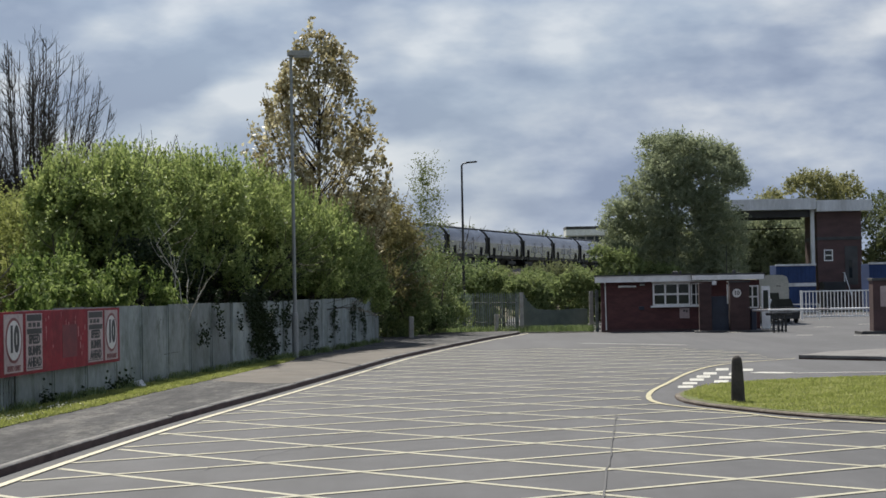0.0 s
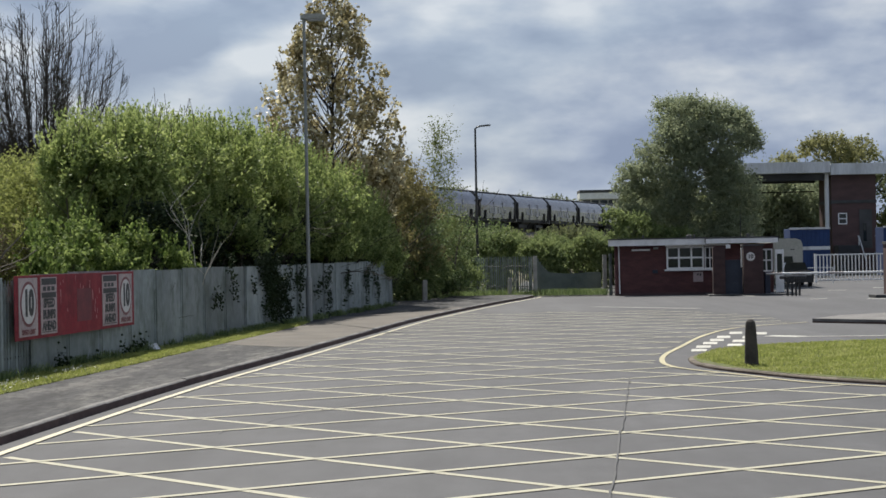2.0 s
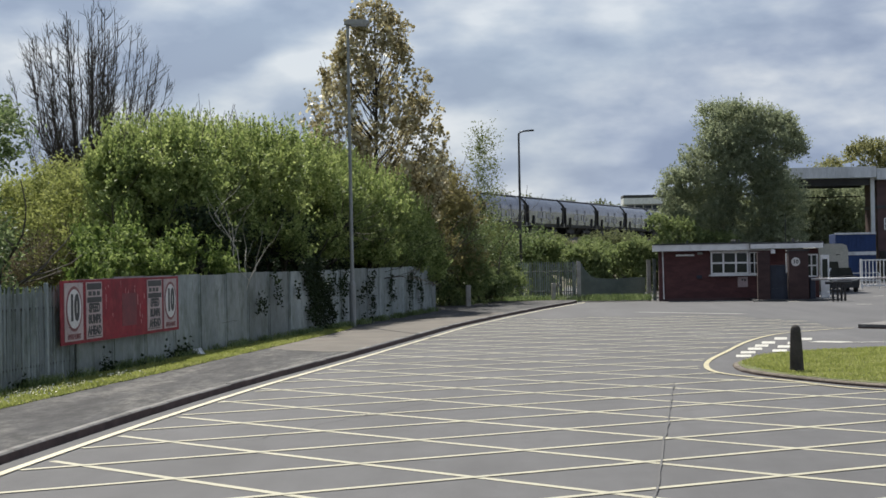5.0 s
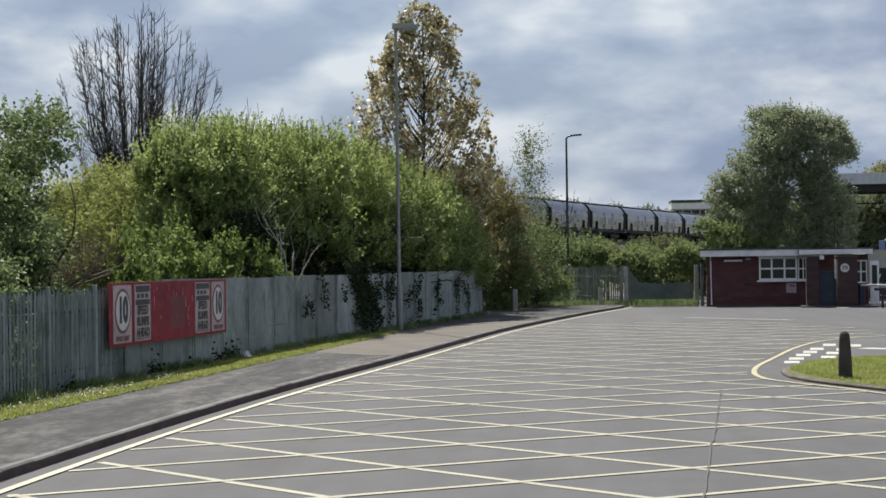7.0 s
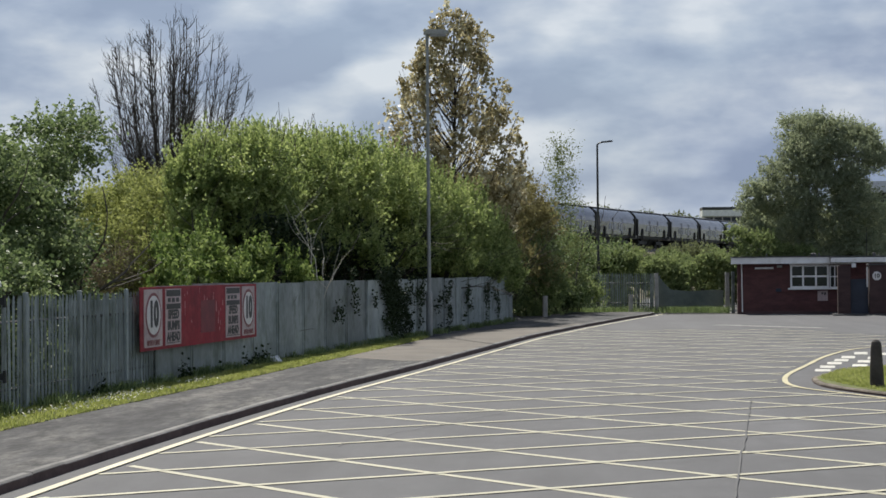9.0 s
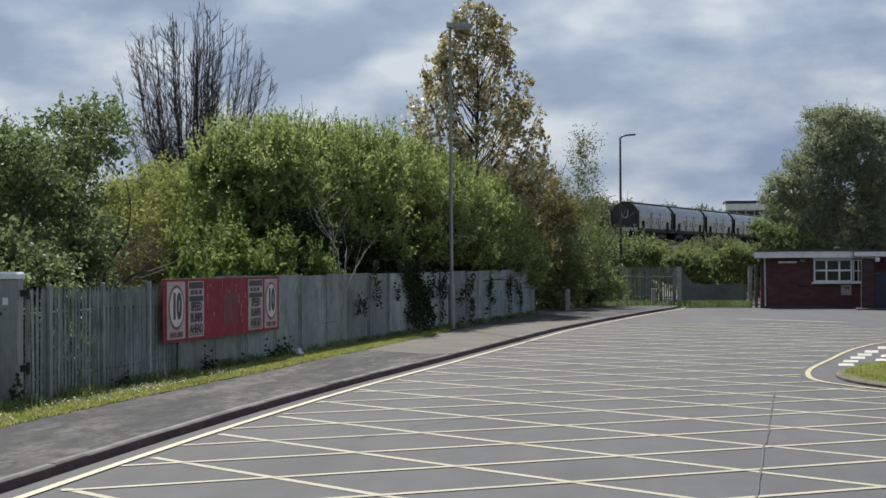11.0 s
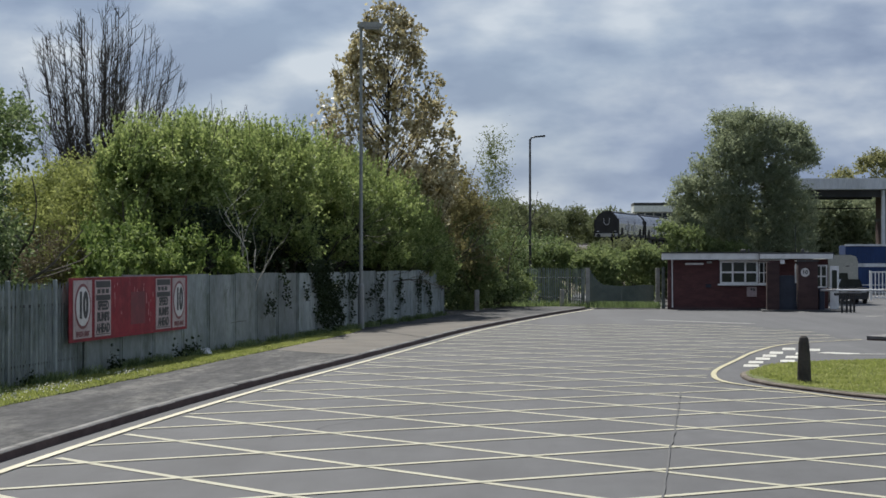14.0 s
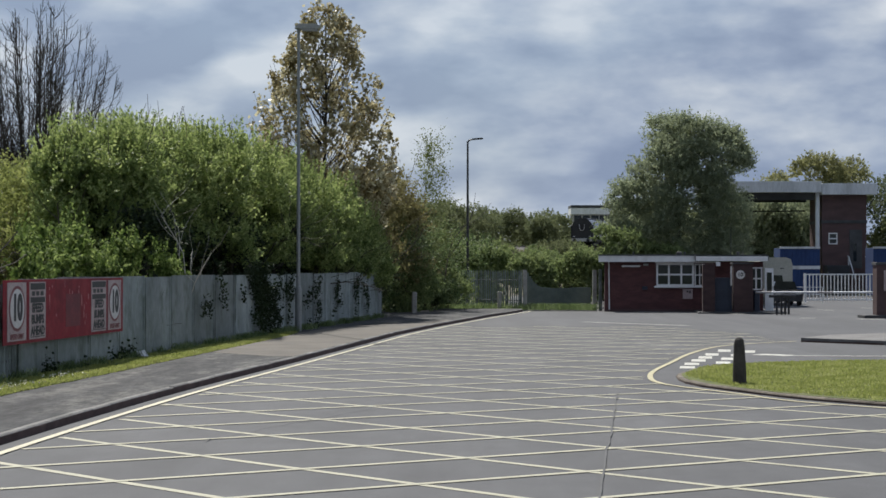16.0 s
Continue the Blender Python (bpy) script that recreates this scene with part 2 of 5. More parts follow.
# ---- building blocks ----
class Geo:
    """Collects vertices and faces for one mesh."""

    def __init__(self):
        self.v, self.f = [], []

    def add(self, verts, faces):
        o = len(self.v)
        self.v += [tuple(p) for p in verts]
        self.f += [tuple(i + o for i in q) for q in faces]
        return self

    def box(self, x0, x1, y0, y1, z0, z1, c=0.0):
        """A box, its vertical and top edges chamfered by c."""
        if c <= 0:
            return self.add([(x0, y0, z0), (x1, y0, z0), (x1, y1, z0), (x0, y1, z0), (x0, y0, z1), (x1, y0, z1), (x1, y1, z1), (x0, y1, z1)],
                            [(0, 3, 2, 1), (4, 5, 6, 7), (0, 1, 5, 4), (1, 2, 6, 5), (2, 3, 7, 6), (3, 0, 4, 7)])
        def ring(i, z):
            a, b, d, e = x0 + i, x1 - i, y0 + i, y1 - i
            return [(a + c, d, z), (b - c, d, z), (b, d + c, z), (b, e - c, z), (b - c, e, z), (a + c, e, z), (a, e - c, z), (a, d + c, z)]
        vs = ring(0, z0) + ring(0, z1 - c) + ring(c * 0.7, z1)
        fs = [tuple(range(7, -1, -1)), tuple(range(16, 24))]
        for k in (0, 8):
            fs += [(k + i, k + (i + 1) % 8, k + 8 + (i + 1) % 8, k + 8 + i) for i in range(8)]
        return self.add(vs, fs)

    def lathe(self, profile, cx=0.0, cy=0.0, n=16):
        """Turns (radius, z) pairs about the vertical through (cx, cy)."""
        vs = [(cx + r * math.cos(2 * math.pi * i / n), cy + r * math.sin(2 * math.pi * i / n), z) for r, z in profile for i in range(n)]
        fs = [(k * n + i, k * n + (i + 1) % n, (k + 1) * n + (i + 1) % n, (k + 1) * n + i) for k in range(len(profile) - 1) for i in range(n)]
        fs += [tuple(range(n - 1, -1, -1)), tuple(range((len(profile) - 1) * n, len(profile) * n))]
        return self.add(vs, fs)

    def tube(self, pts, r0, r1, n=6):
        """A tapered tube along points."""
        pts = [Vector(p) for p in pts]
        vs = []
        for i, p in enumerate(pts):
            d = (pts[min(i + 1, len(pts) - 1)] - pts[max(i - 1, 0)]).normalized()
            a = d.orthogonal().normalized() if abs(d.z) > 0.99 else d.cross(Vector((0, 0, 1))).normalized()
            b = d.cross(a)
            r = r0 + (r1 - r0) * i / (len(pts) - 1)
            vs += [p + (a * math.cos(2 * math.pi * k / n) + b * math.sin(2 * math.pi * k / n)) * r for k in range(n)]
        fs = [(i * n + k, i * n + (k + 1) % n, (i + 1) * n + (k + 1) % n, (i + 1) * n + k) for i in range(len(pts) - 1) for k in range(n)]
        fs += [tuple(range(n - 1, -1, -1)), tuple(range((len(pts) - 1) * n, len(pts) * n))]
        return self.add(vs, fs)

    def prism(self, poly, y0, y1, axis="y"):
        """Extrudes a polygon of (a, z) pairs between two places along y, or along x."""
        put = (lambda a, z, t: (a, t, z)) if axis == "y" else (lambda a, z, t: (t, a, z))
        n = len(poly)
        vs = [put(a, z, y0) for a, z in poly] + [put(a, z, y1) for a, z in poly]
        fs = [(i, (i + 1) % n, n + (i + 1) % n, n + i) for i in range(n)]
        return self.add(vs, fs + [tuple(range(n - 1, -1, -1)), tuple(range(n, 2 * n))])

    def mesh(self, name):
        me = bpy.data.meshes.new(name)
        me.from_pydata(self.v, [], self.f)
        bm = bmesh.new()
        bm.from_mesh(me)
        bmesh.ops.recalc_face_normals(bm, faces=bm.faces)
        bm.to_mesh(me)
        bm.free()
        return me


def part(name, geo, material, parent=None, label=""):
    """Links geometry as ONE mesh object, under a thing or part where one is given."""
    me = geo.mesh(name) if isinstance(geo, Geo) else geo
    if not me.materials:
        me.materials.append(material)
    ob = new(name, me)
    ob.parent = parent
    return tagged(ob, label)


def thing(name, label, category, at=None, group="", kind=""):
    ob = new(name)
    if at is not None:
        ob.matrix_basis = at
    return tagged(ob, label, category, group, kind)


def quads_mesh(name, v):
    """A mesh of loose four-cornered leaves from an array (n, 4, 3)."""
    n = len(v)
    me = bpy.data.meshes.new(name)
    me.vertices.add(n * 4)
    me.vertices.foreach_set("co", np.ascontiguousarray(v, dtype=np.float32).ravel())
    me.loops.add(n * 4)
    me.loops.foreach_set("vertex_index", np.arange(n * 4, dtype=np.int32))
    me.polygons.add(n)
    me.polygons.foreach_set("loop_start", np.arange(0, n * 4, 4, dtype=np.int32))
    me.update(calc_edges=True)
    return me


def leaf_quads(rng, centres, size, droop=0.0, narrow=0.6, way=None):
    n = len(centres)
    d = rng.normal(size=(n, 3))
    if way is not None:
        d = d * 0.6 + way
    d[:, 2] -= droop
    d /= np.linalg.norm(d, axis=1)[:, None]
    s = np.cross(d, rng.normal(size=(n, 3)))
    s /= np.linalg.norm(s, axis=1)[:, None] + 1e-9
    ln = (size * rng.uniform(0.6, 1.35, n))[:, None]
    return np.stack([centres - d * ln * 0.5, centres + s * ln * narrow * 0.5, centres + d * ln * 0.5, centres - s * ln * narrow * 0.5], 1)


def twig_leaves(rng, lobes, per, twig, size, rise=0.6, droop=0.0, inner=0.55, narrow=0.6, loose=0.075, align=0.0):
    """Leaves on twigs that leave the shells of uneven lobes. lobes: (x, y, z, rx, ry, rz, twigs)."""
    made, ways = [], []
    for x, y, z, rx, ry, rz, n in lobes:
        u = rng.normal(size=(n, 3))
        u /= np.linalg.norm(u, axis=1)[:, None]
        u[:, 2] = np.where(u[:, 2] < -0.35, -u[:, 2], u[:, 2])
        rad = rng.uniform(inner, 1.0, n) ** 0.6
        root = np.array([x, y, z]) + u * np.array([rx, ry, rz]) * rad[:, None]
        way = u + rng.normal(size=(n, 3)) * 0.35
        way[:, 2] += rise
        way /= np.linalg.norm(way, axis=1)[:, None]
        ln = twig * rng.uniform(0.3, 1.4, n)
        t = rng.uniform(0, 1, (n, per))
        c = root[:, None, :] + way[:, None, :] * (t * ln[:, None])[:, :, None] + rng.normal(size=(n, per, 3)) * (loose * twig)
        made.append(c.reshape(-1, 3))
        ways.append(np.repeat(way, per, axis=0))
    c = np.concatenate(made)
    return leaf_quads(rng, c, size, droop, narrow, np.concatenate(ways) * align if align else None)


def branchy(rng, geo, root, way, length, r, depth, spread, kids, sides=5, rise=0.25, bend=0.12):
    """Tapered limbs that fork; returns the tips."""
    pts, p, d = [Vector(root)], Vector(root), Vector(way).normalized()
    for _ in range(4):
        d = (d + Vector(rng.normal(0, bend, 3)) + Vector((0, 0, rise * 0.25))).normalized()
        p = p + d * length / 4
        pts.append(p)
    geo.tube(pts, r, r * 0.55, sides)
    if depth == 0:
        return [(p, d)]
    tips = []
    for k in range(kids):
        at = pts[2 + (k % 3)]
        side = Vector(rng.normal(0, 1, 3))
        tips += branchy(rng, geo, at, d + side * spread, length * rng.uniform(0.55, 0.8), r * 0.5, depth - 1, spread, kids, max(3, sides - 1), rise, bend)
    return tips


# ---- plan ----
KERB_Y = [8, 14, 20, 25, 30, 38, 45, 55, 64, 74, 83.5]
KERB_X = [-6.2, -5.8, -5.45, -5.05, -4.55, -3.5, -2.65, -1.45, 0.05, 1.9, 3.9]
FENCE_Y = [10, 15, 24, 30, 37, 45.4, 56, 71]
FENCE_X = [-9.6, -9.2, -8.5, -7.95, -7.2, -6.2, -4.75, -2.6]
VERGE_Y = [8, 20, 27, 33, 38, 44, 50, 53]
VERGE_X = [-8.6, -7.7, -7.05, -6.4, -5.95, -5.35, -4.75, -4.6]


def smooth_at(y, ys, xs):
    w = [-2.0, -1.0, 0.0, 1.0, 2.0]
    return float(np.mean([np.interp(y + d, ys, xs) for d in w]))


def kerb_x(y):
    return smooth_at(y, KERB_Y, KERB_X)


def fence_x(y):
    return smooth_at(y, FENCE_Y, FENCE_X)


def verge_x(y):
    return smooth_at(y, VERGE_Y, VERGE_X)


TRACK = Vector((11.76, 200.0, 4.47))
HEADING = 17.9
ALONG = Vector((math.sin(radians(HEADING)), math.cos(radians(HEADING)), 0))
ACROSS = Vector((ALONG.y, -ALONG.x, 0))


def off_track(x, y):
    return (x - TRACK.x) * ACROSS.x + (y - TRACK.y) * ACROSS.y


def bank_height(x, y):
    d = abs(off_track(x, y))
    h = 3.95 * min(1.0, max(0.0, (15.0 - d) / 10.5))
    return h * h * (3 * 3.95 - 2 * h) / 3.95 ** 2 if h > 0 else 0.0


def strip(name, left, right, ys, z, material, parent=None, thick=0.1, label=""):
    """A slab between two lines x = left(y), x = right(y)."""
    g = Geo()
    n = len(ys)
    vs = []
    for y in ys:
        zz = z(y) if callable(z) else z
        a, b = left(y), right(y)
        vs += [(a, y, zz), (b, y, zz), (b, y, zz - thick), (a, y, zz - thick)]
    fs = []
    for i in range(n - 1):
        o, p = 4 * i, 4 * i + 4
        fs += [(o + k, o + (k + 1) % 4, p + (k + 1) % 4, p + k) for k in range(4)]
    fs += [(0, 3, 2, 1), (4 * n - 4, 4 * n - 3, 4 * n - 2, 4 * n - 1)]
    g.add(vs, fs)
    return part(name, g, material, parent, label)


# ---- ground, road, footway ----
def build_ground():
    g = Geo()
    g.add([(-2500, -600, -0.06), (2500, -600, -0.06), (2500, 4000, -0.06), (-2500, 4000, -0.06)], [(0, 1, 2, 3)])
    tagged(part("ground", g, GRASS), "wide rough grass ground under the site", "ground", kind="structure")
    g = Geo()
    g.add([(-11, -30, 0), (60, -30, 0), (60, 130, 0), (5, 130, 0), (3.2, 95, 0), (3.2, 83, 0), (-4, 62, 0), (-8, 30, 0)], [tuple(range(8))])
    road = tagged(part("road", g, ASPHALT), "grey asphalt works road with a yellow box junction", "road", kind="structure")
    ys = list(np.arange(8, 84, 1.0)) + [84]
    tagged(strip("pavement", lambda y: max(verge_x(y), -20) - 0.02 if y < 52 else fence_x(min(y, 71)) - 0.4, lambda y: kerb_x(y) - 0.10, ys, 0.115, PAVING),
           "patched dark asphalt footway behind the kerb", "pavement", kind="structure")
    # worn tan patch across the whole footway, its near edge slanting to the kerb
    ys = list(np.arange(39, 66.1, 0.6))
    tagged(strip("crossing", lambda y: max(kerb_x(y) - 0.2 - min(2.6, (y - 38.6) * 1.0, (66.4 - y) * 0.28) + 0.12 * noise.noise((0, y * 0.9, 2)), verge_x(min(y, 52)) + 0.05 if y < 52 else fence_x(y) + 0.5), lambda y: kerb_x(y) - 0.11, ys, 0.119, CONCRETE, thick=0.03),
           "worn tan concrete crossing patch in the footway", "pavement", kind="structure")
    ys = list(np.arange(8, 53.2, 0.35))
    tagged(strip("verge", lambda y: fence_x(y) - 0.6, lambda y: verge_x(y) + 0.10 * noise.noise((3, y * 0.9, 1)) + 0.05 * noise.noise((7, y * 2.6, 4)), ys, lambda y: 0.13, GRASS),
           "narrow mown grass verge along the steel fence", "verge", kind="structure")
    # embankment
    g = Geo()
    nu, nv = 150, 36
    for i in range(nu):
        s = -230 + i * 4.2
        for j in range(nv):
            d = -17.5 + j
            p = TRACK + ALONG * s + ACROSS * d
            h = bank_height(p.x, p.y)
            h += 0.25 * noise.noise((p.x * 0.3, p.y * 0.3, 0)) * min(1, h)
            g.v.append((p.x, p.y, h - 0.07))
    for i in range(nu - 1):
        for j in range(nv - 1):
            g.f.append((i * nv + j, i * nv + j + 1, (i + 1) * nv + j + 1, (i + 1) * nv + j))
    tagged(part("embankment", g, BANK), "railway embankment of earth and dry scrub", "embankment", kind="structure")
    return road


ROAD = build_ground()


# ---- fence ----
# dark grey for the rails, and for the painted shade in the panel seams
RAIL_AND_SEAM_SHADE = surface("rail_steel_and_seam_shade", grey(0.05), grey(0.08), 0.7, 0.2)


def build_fence():
    fence = thing("fence", "long grey galvanised steel fence, boarded with sheets and grown with ivy", "fence", kind="structure")
    pale = Geo()
    pale.add([(-0.036, 0.0, 0.02), (-0.02, -0.018, 0.02), (0.0, -0.004, 0.02), (0.02, -0.018, 0.02), (0.036, 0.0, 0.02),
              (-0.036, 0.0, 1.72), (-0.02, -0.018, 1.79), (0.0, -0.004, 1.83), (0.02, -0.018, 1.79), (0.036, 0.0, 1.72),
              (0.0, 0.004, 0.02), (0.0, 0.004, 1.76)],
             [(0, 1, 6, 5), (1, 2, 7, 6), (2, 3, 8, 7), (3, 4, 9, 8), (4, 10, 11, 9), (10, 0, 5, 11), (5, 6, 7, 11), (7, 8, 9, 11)])
    pale_mesh = pale.mesh("pale")
    rng = np.random.default_rng(5)
    y = 24.62
    while y < 31.2:
        x = fence_x(y)
        turn = math.degrees(math.atan2(fence_x(y + 0.3) - fence_x(y - 0.3), 0.6))
        ob = part("pale", pale_mesh, GALV, fence)
        ob.matrix_basis = pose(x, y, 0.02 + rng.uniform(-0.012, 0.012), rng.uniform(-0.5, 0.5), rng.uniform(-0.6, 0.6), 90 - turn)
        y += 0.135
    for z in (0.45, 1.45):
        for a in np.arange(24.6, 31, 2.15):
            g = Geo()
            b = min(a + 2.14, 31.2)
            g.tube([(fence_x(a) - 0.05, a, z), (fence_x(b) - 0.05, b, z)], 0.022, 0.022, 4)
            part("rail", g, RAIL_AND_SEAM_SHADE, fence)
    post = Geo().box(-0.03, 0.03, -0.055, 0.055, 0.0, 1.84, 0.008).mesh("post")
    for a in list(np.arange(25.4, 31, 2.15)) + list(np.arange(31.9, 71.5, 2.7)):
        ob = part("post", post, GALV, fence)
        ob.matrix_basis = pose(fence_x(a) + (0.035 if a < 31 else -0.12), a, 0.05)
    # flat sheets fixed behind the last bays of pales
    for a, b in ((27.55, 29.7), (29.7, 31.9)):
        g = Geo().prism([(fence_x(a) - 0.10, a), (fence_x(b) - 0.10, b), (fence_x(b) - 0.085, b), (fence_x(a) - 0.085, a)], 0.05, 1.72)
        me = g.mesh("backing_sheet")
        for v in me.vertices:
            v.co = (v.co.x, v.co.z, v.co.y)
        part("backing_sheet", me, GALV, fence)
    # added dark strip behind each panel gap, coloured as the shade in the seam
    upright = Geo().box(-0.03, 0.03, -0.06, 0.06, 0.0, 1.80, 0.006).mesh("upright")
    # sheet panels, each a folded tray with a raised lip along both edges
    y = 31.2
    k = 0
    while y < 70.6:
        w = 2.05 + 0.5 * rng.uniform(-1, 1) * 0.3
        b = min(y + w, 71.0)
        g = Geo()
        top = 1.84 + rng.uniform(-0.025, 0.025)
        ln = math.hypot(b - y, fence_x(b) - fence_x(y)) - 0.085
        g.prism([(0, 0), (0, 0.03), (0.05, 0.03), (0.07, 0.004), (ln - 0.07, 0.004), (ln - 0.05, 0.03), (ln, 0.03), (ln, 0), (ln * 0.5, -0.012)], 0, top)
        me = g.mesh("panel")
        for v in me.vertices:
            v.co = (v.co.x, v.co.z, v.co.y)
        me.flip_normals()
        ob = part("upright", upright, RAIL_AND_SEAM_SHADE, fence)
        ob.matrix_basis = pose(fence_x(b) - 0.075, b - 0.02, 0.05)
        ob = part("panel", me, GALV, fence)
        turn = math.degrees(math.atan2(fence_x(b) - fence_x(y), b - y))
        ob.matrix_basis = Matrix.Translation((fence_x(y), y, 0.1)) @ pose(0, 0, 0, rng.uniform(-0.7, 0.7), 0, 90 - turn) @ Matrix.Diagonal((1, -1, 1, 1))
        y = b
        k += 1
    return fence


FENCE = build_fence()


def ivy(name, spots, label):
    """Ivy hanging on the fence: spots of (y, z, radius along, radius up, leaves)."""
    rng = np.random.default_rng(len(spots))
    made = []
    for y, z, ry, rz, n in spots:
        k = max(2, n // 26)
        at = rng.integers(0, k, n)
        yy = (y + rng.normal(0, ry * 0.42, k))[at] + rng.normal(0, 0.10, n)
        zz = (z + rng.normal(0, rz * 0.45, k))[at] + rng.normal(0, 0.11, n)
        xx = np.array([fence_x(a) for a in yy]) + 0.06 + rng.uniform(0, 0.14, n)
        keep = (zz > 0.05) & (zz < 2.3)
        made.append(np.stack([xx, yy, zz], 1)[keep])
    ob = part(name, quads_mesh(name, leaf_quads(rng, np.concatenate(made), 0.07, 0.6, 0.9)), IVY_AND_SHADE)
    return tagged(ob, label, "ivy", kind="stuff")


# ---- vegetation ----
def plant(name, label, category, x, y, lobes, material, per, twig, size, seed, stems=5, trunk_r=0.05, bark=None, rise=0.6, droop=0.0, inner=0.55, narrow=0.6, z0=None, group="", shoots=None, loose=0.075, align=0.0):
    """A shrub or tree: forking stems and a crown of leaves on twigs. Lobes lie about the foot of the plant."""
    rng = np.random.default_rng(seed)
    z = bank_height(x, y) - 0.1 if z0 is None else z0
    top = thing(name, label, category, pose(x, y, z), group)
    hi = max(l[2] for l in lobes)
    rr = max(l[3] for l in lobes)
    for k in range(stems):
        a = rng.uniform(0, 6.28)
        lean = 0.0 if stems == 1 else 0.35
        g = Geo()
        branchy(rng, g, (rng.uniform(-0.3, 0.3) * rr * (stems > 1), rng.uniform(-0.3, 0.3) * rr * (stems > 1), 0), (math.cos(a) * lean, math.sin(a) * lean, 1), hi * 0.5, trunk_r, 2, 0.55, 3)
        part("trunk" if stems == 1 else "stem", g, bark or BARK, top)
    leaves = twig_leaves(rng, lobes, per, twig, size, rise, droop, inner, narrow, loose, align)
    if shoots:
        leaves = np.concatenate([leaves, twig_leaves(rng, shoots, 26, 0.75, size * 0.85, 5.0, 0, 0.5, 0.45, 0.03, 1.0)])
    part("crown", quads_mesh("crown", leaves), material, top)
    return top


def lobes_from(rng, n, x0, x1, y0, y1, z0, z1, r0, r1, twigs, flat=1.0):
    return [(rng.uniform(x0, x1), rng.uniform(y0, y1), rng.uniform(z0, z1), *(rng.uniform(r0, r1) * np.array([1, 1, flat])), twigs) for _ in range(n)]


def build_hedge():
    rng = np.random.default_rng(11)
    label = "tall leafy bright green shrub behind the steel fence"
    # shrubs in a row behind the boarded fence: x, y, height, half width
    rows = [(-9.75, 45.5, 5.75, 1.15), (-9.2, 46.8, 6.2, 1.5), (-8.6, 50.0, 6.5, 1.7), (-7.7, 52.0, 6.5, 1.7), (-7.0, 56.0, 6.6, 1.8),
            (-6.3, 58.5, 6.2, 1.6), (-5.5, 61.0, 5.8, 1.5), (-4.75, 64.0, 5.4, 1.5), (-4.1, 67.0, 4.6, 1.3), (-3.5, 70.0, 3.7, 1.1),
            (-10.9, 54.0, 6.9, 1.6), (-9.4, 59.0, 7.1, 2.0), (-8.4, 64.0, 7.0, 2.0)]
    for i, (x, y, h, w) in enumerate(rows):
        lo = [(0, 0.2, h * 0.52, w * 0.7, w * 0.7, h * 0.36, 240)]
        for _ in range(72):
            a, up = rng.uniform(0, 6.28), rng.uniform(-0.5, 1.0)
            q = math.sqrt(max(0.0, 1 - max(0.0, up) ** 4)) * rng.uniform(0.6, 1.0)
            r = w * rng.uniform(0.15, 0.30)
            lo.append((math.cos(a) * w * q, math.sin(a) * w * q, h * (0.56 + 0.35 * up) - 0.2, r, r, r * 0.8, 34))
        up = [(rng.uniform(-.75, .75) * w, rng.uniform(-.75, .75) * w, h * 0.87, w * 0.3, w * 0.3, h * 0.05, 22) for _ in range(6)]
        for _ in range(26):
            # upright sprays standing out of the sides
            a, z = rng.uniform(0, 6.28), rng.uniform(0.5, 0.84)
            up.append((math.cos(a) * w * 0.9, math.sin(a) * w * 0.9, h * z, 0.25, 0.25, 0.25, 9))
        top = plant("shrub", label, "shrub", x, y, lo, L_HEDGE, 12, 0.55, 0.118, 100 + i, stems=6, rise=0.75, loose=0.07, group="hedge shrubs", shoots=up, narrow=0.5, align=0.55)
        if h > 5:
            # bare whips standing out of the crown
            g = Geo()
            for _ in range(12):
                p = Vector((rng.uniform(-.85, .85) * w, rng.uniform(-.85, .85) * w, h * rng.uniform(0.84, 0.94)))
                d = Vector((rng.normal(0.05, 0.2), rng.normal(0, 0.2), 1))
                ln = rng.uniform(0.5, 1.2)
                g.tube([p, p + d * ln * 0.55, p + d * ln + Vector((rng.normal(0, 0.07), 0, 0))], 0.012, 0.006, 3)
                g.tube([p + d * ln * 0.5, p + d * ln * 0.75 + Vector((rng.normal(0, 0.16), 0, 0))], 0.008, 0.005, 3)
            tagged(part("whip_growth", g, BARK, top), kind="stuff")
    # leafy low growth over the top of the sign: separate upright sprays
    for i, (x, y, h, w) in enumerate([(-8.85, 37.4, 2.6, 0.55), (-9.0, 39.6, 3.1, 0.75), (-9.5, 41.6, 3.4, 0.8), (-8.1, 39.8, 2.5, 0.5), (-7.75, 41.0, 3.2, 0.42), (-7.1, 43.5, 2.45, 0.4)]):
        lo = [(rng.uniform(-w, w), rng.uniform(-w, w), h * rng.uniform(0.25, 0.86), w * 0.30, w * 0.30, w * 0.26, 24) for _ in range(int(24 * w))]
        up = [(rng.uniform(-.8, .8) * w, rng.uniform(-.8, .8) * w, h * rng.uniform(0.5, 0.85), 0.1, 0.1, 0.2, 5) for _ in range(7)]
        plant("shrub", "low leafy green shrub just behind the fence", "shrub", x, y, lo, L_LOW, 12, 0.42, 0.12, 140 + i, stems=5, trunk_r=0.025, rise=1.0, loose=0.06, group="fence shrubs", shoots=up, align=0.4)


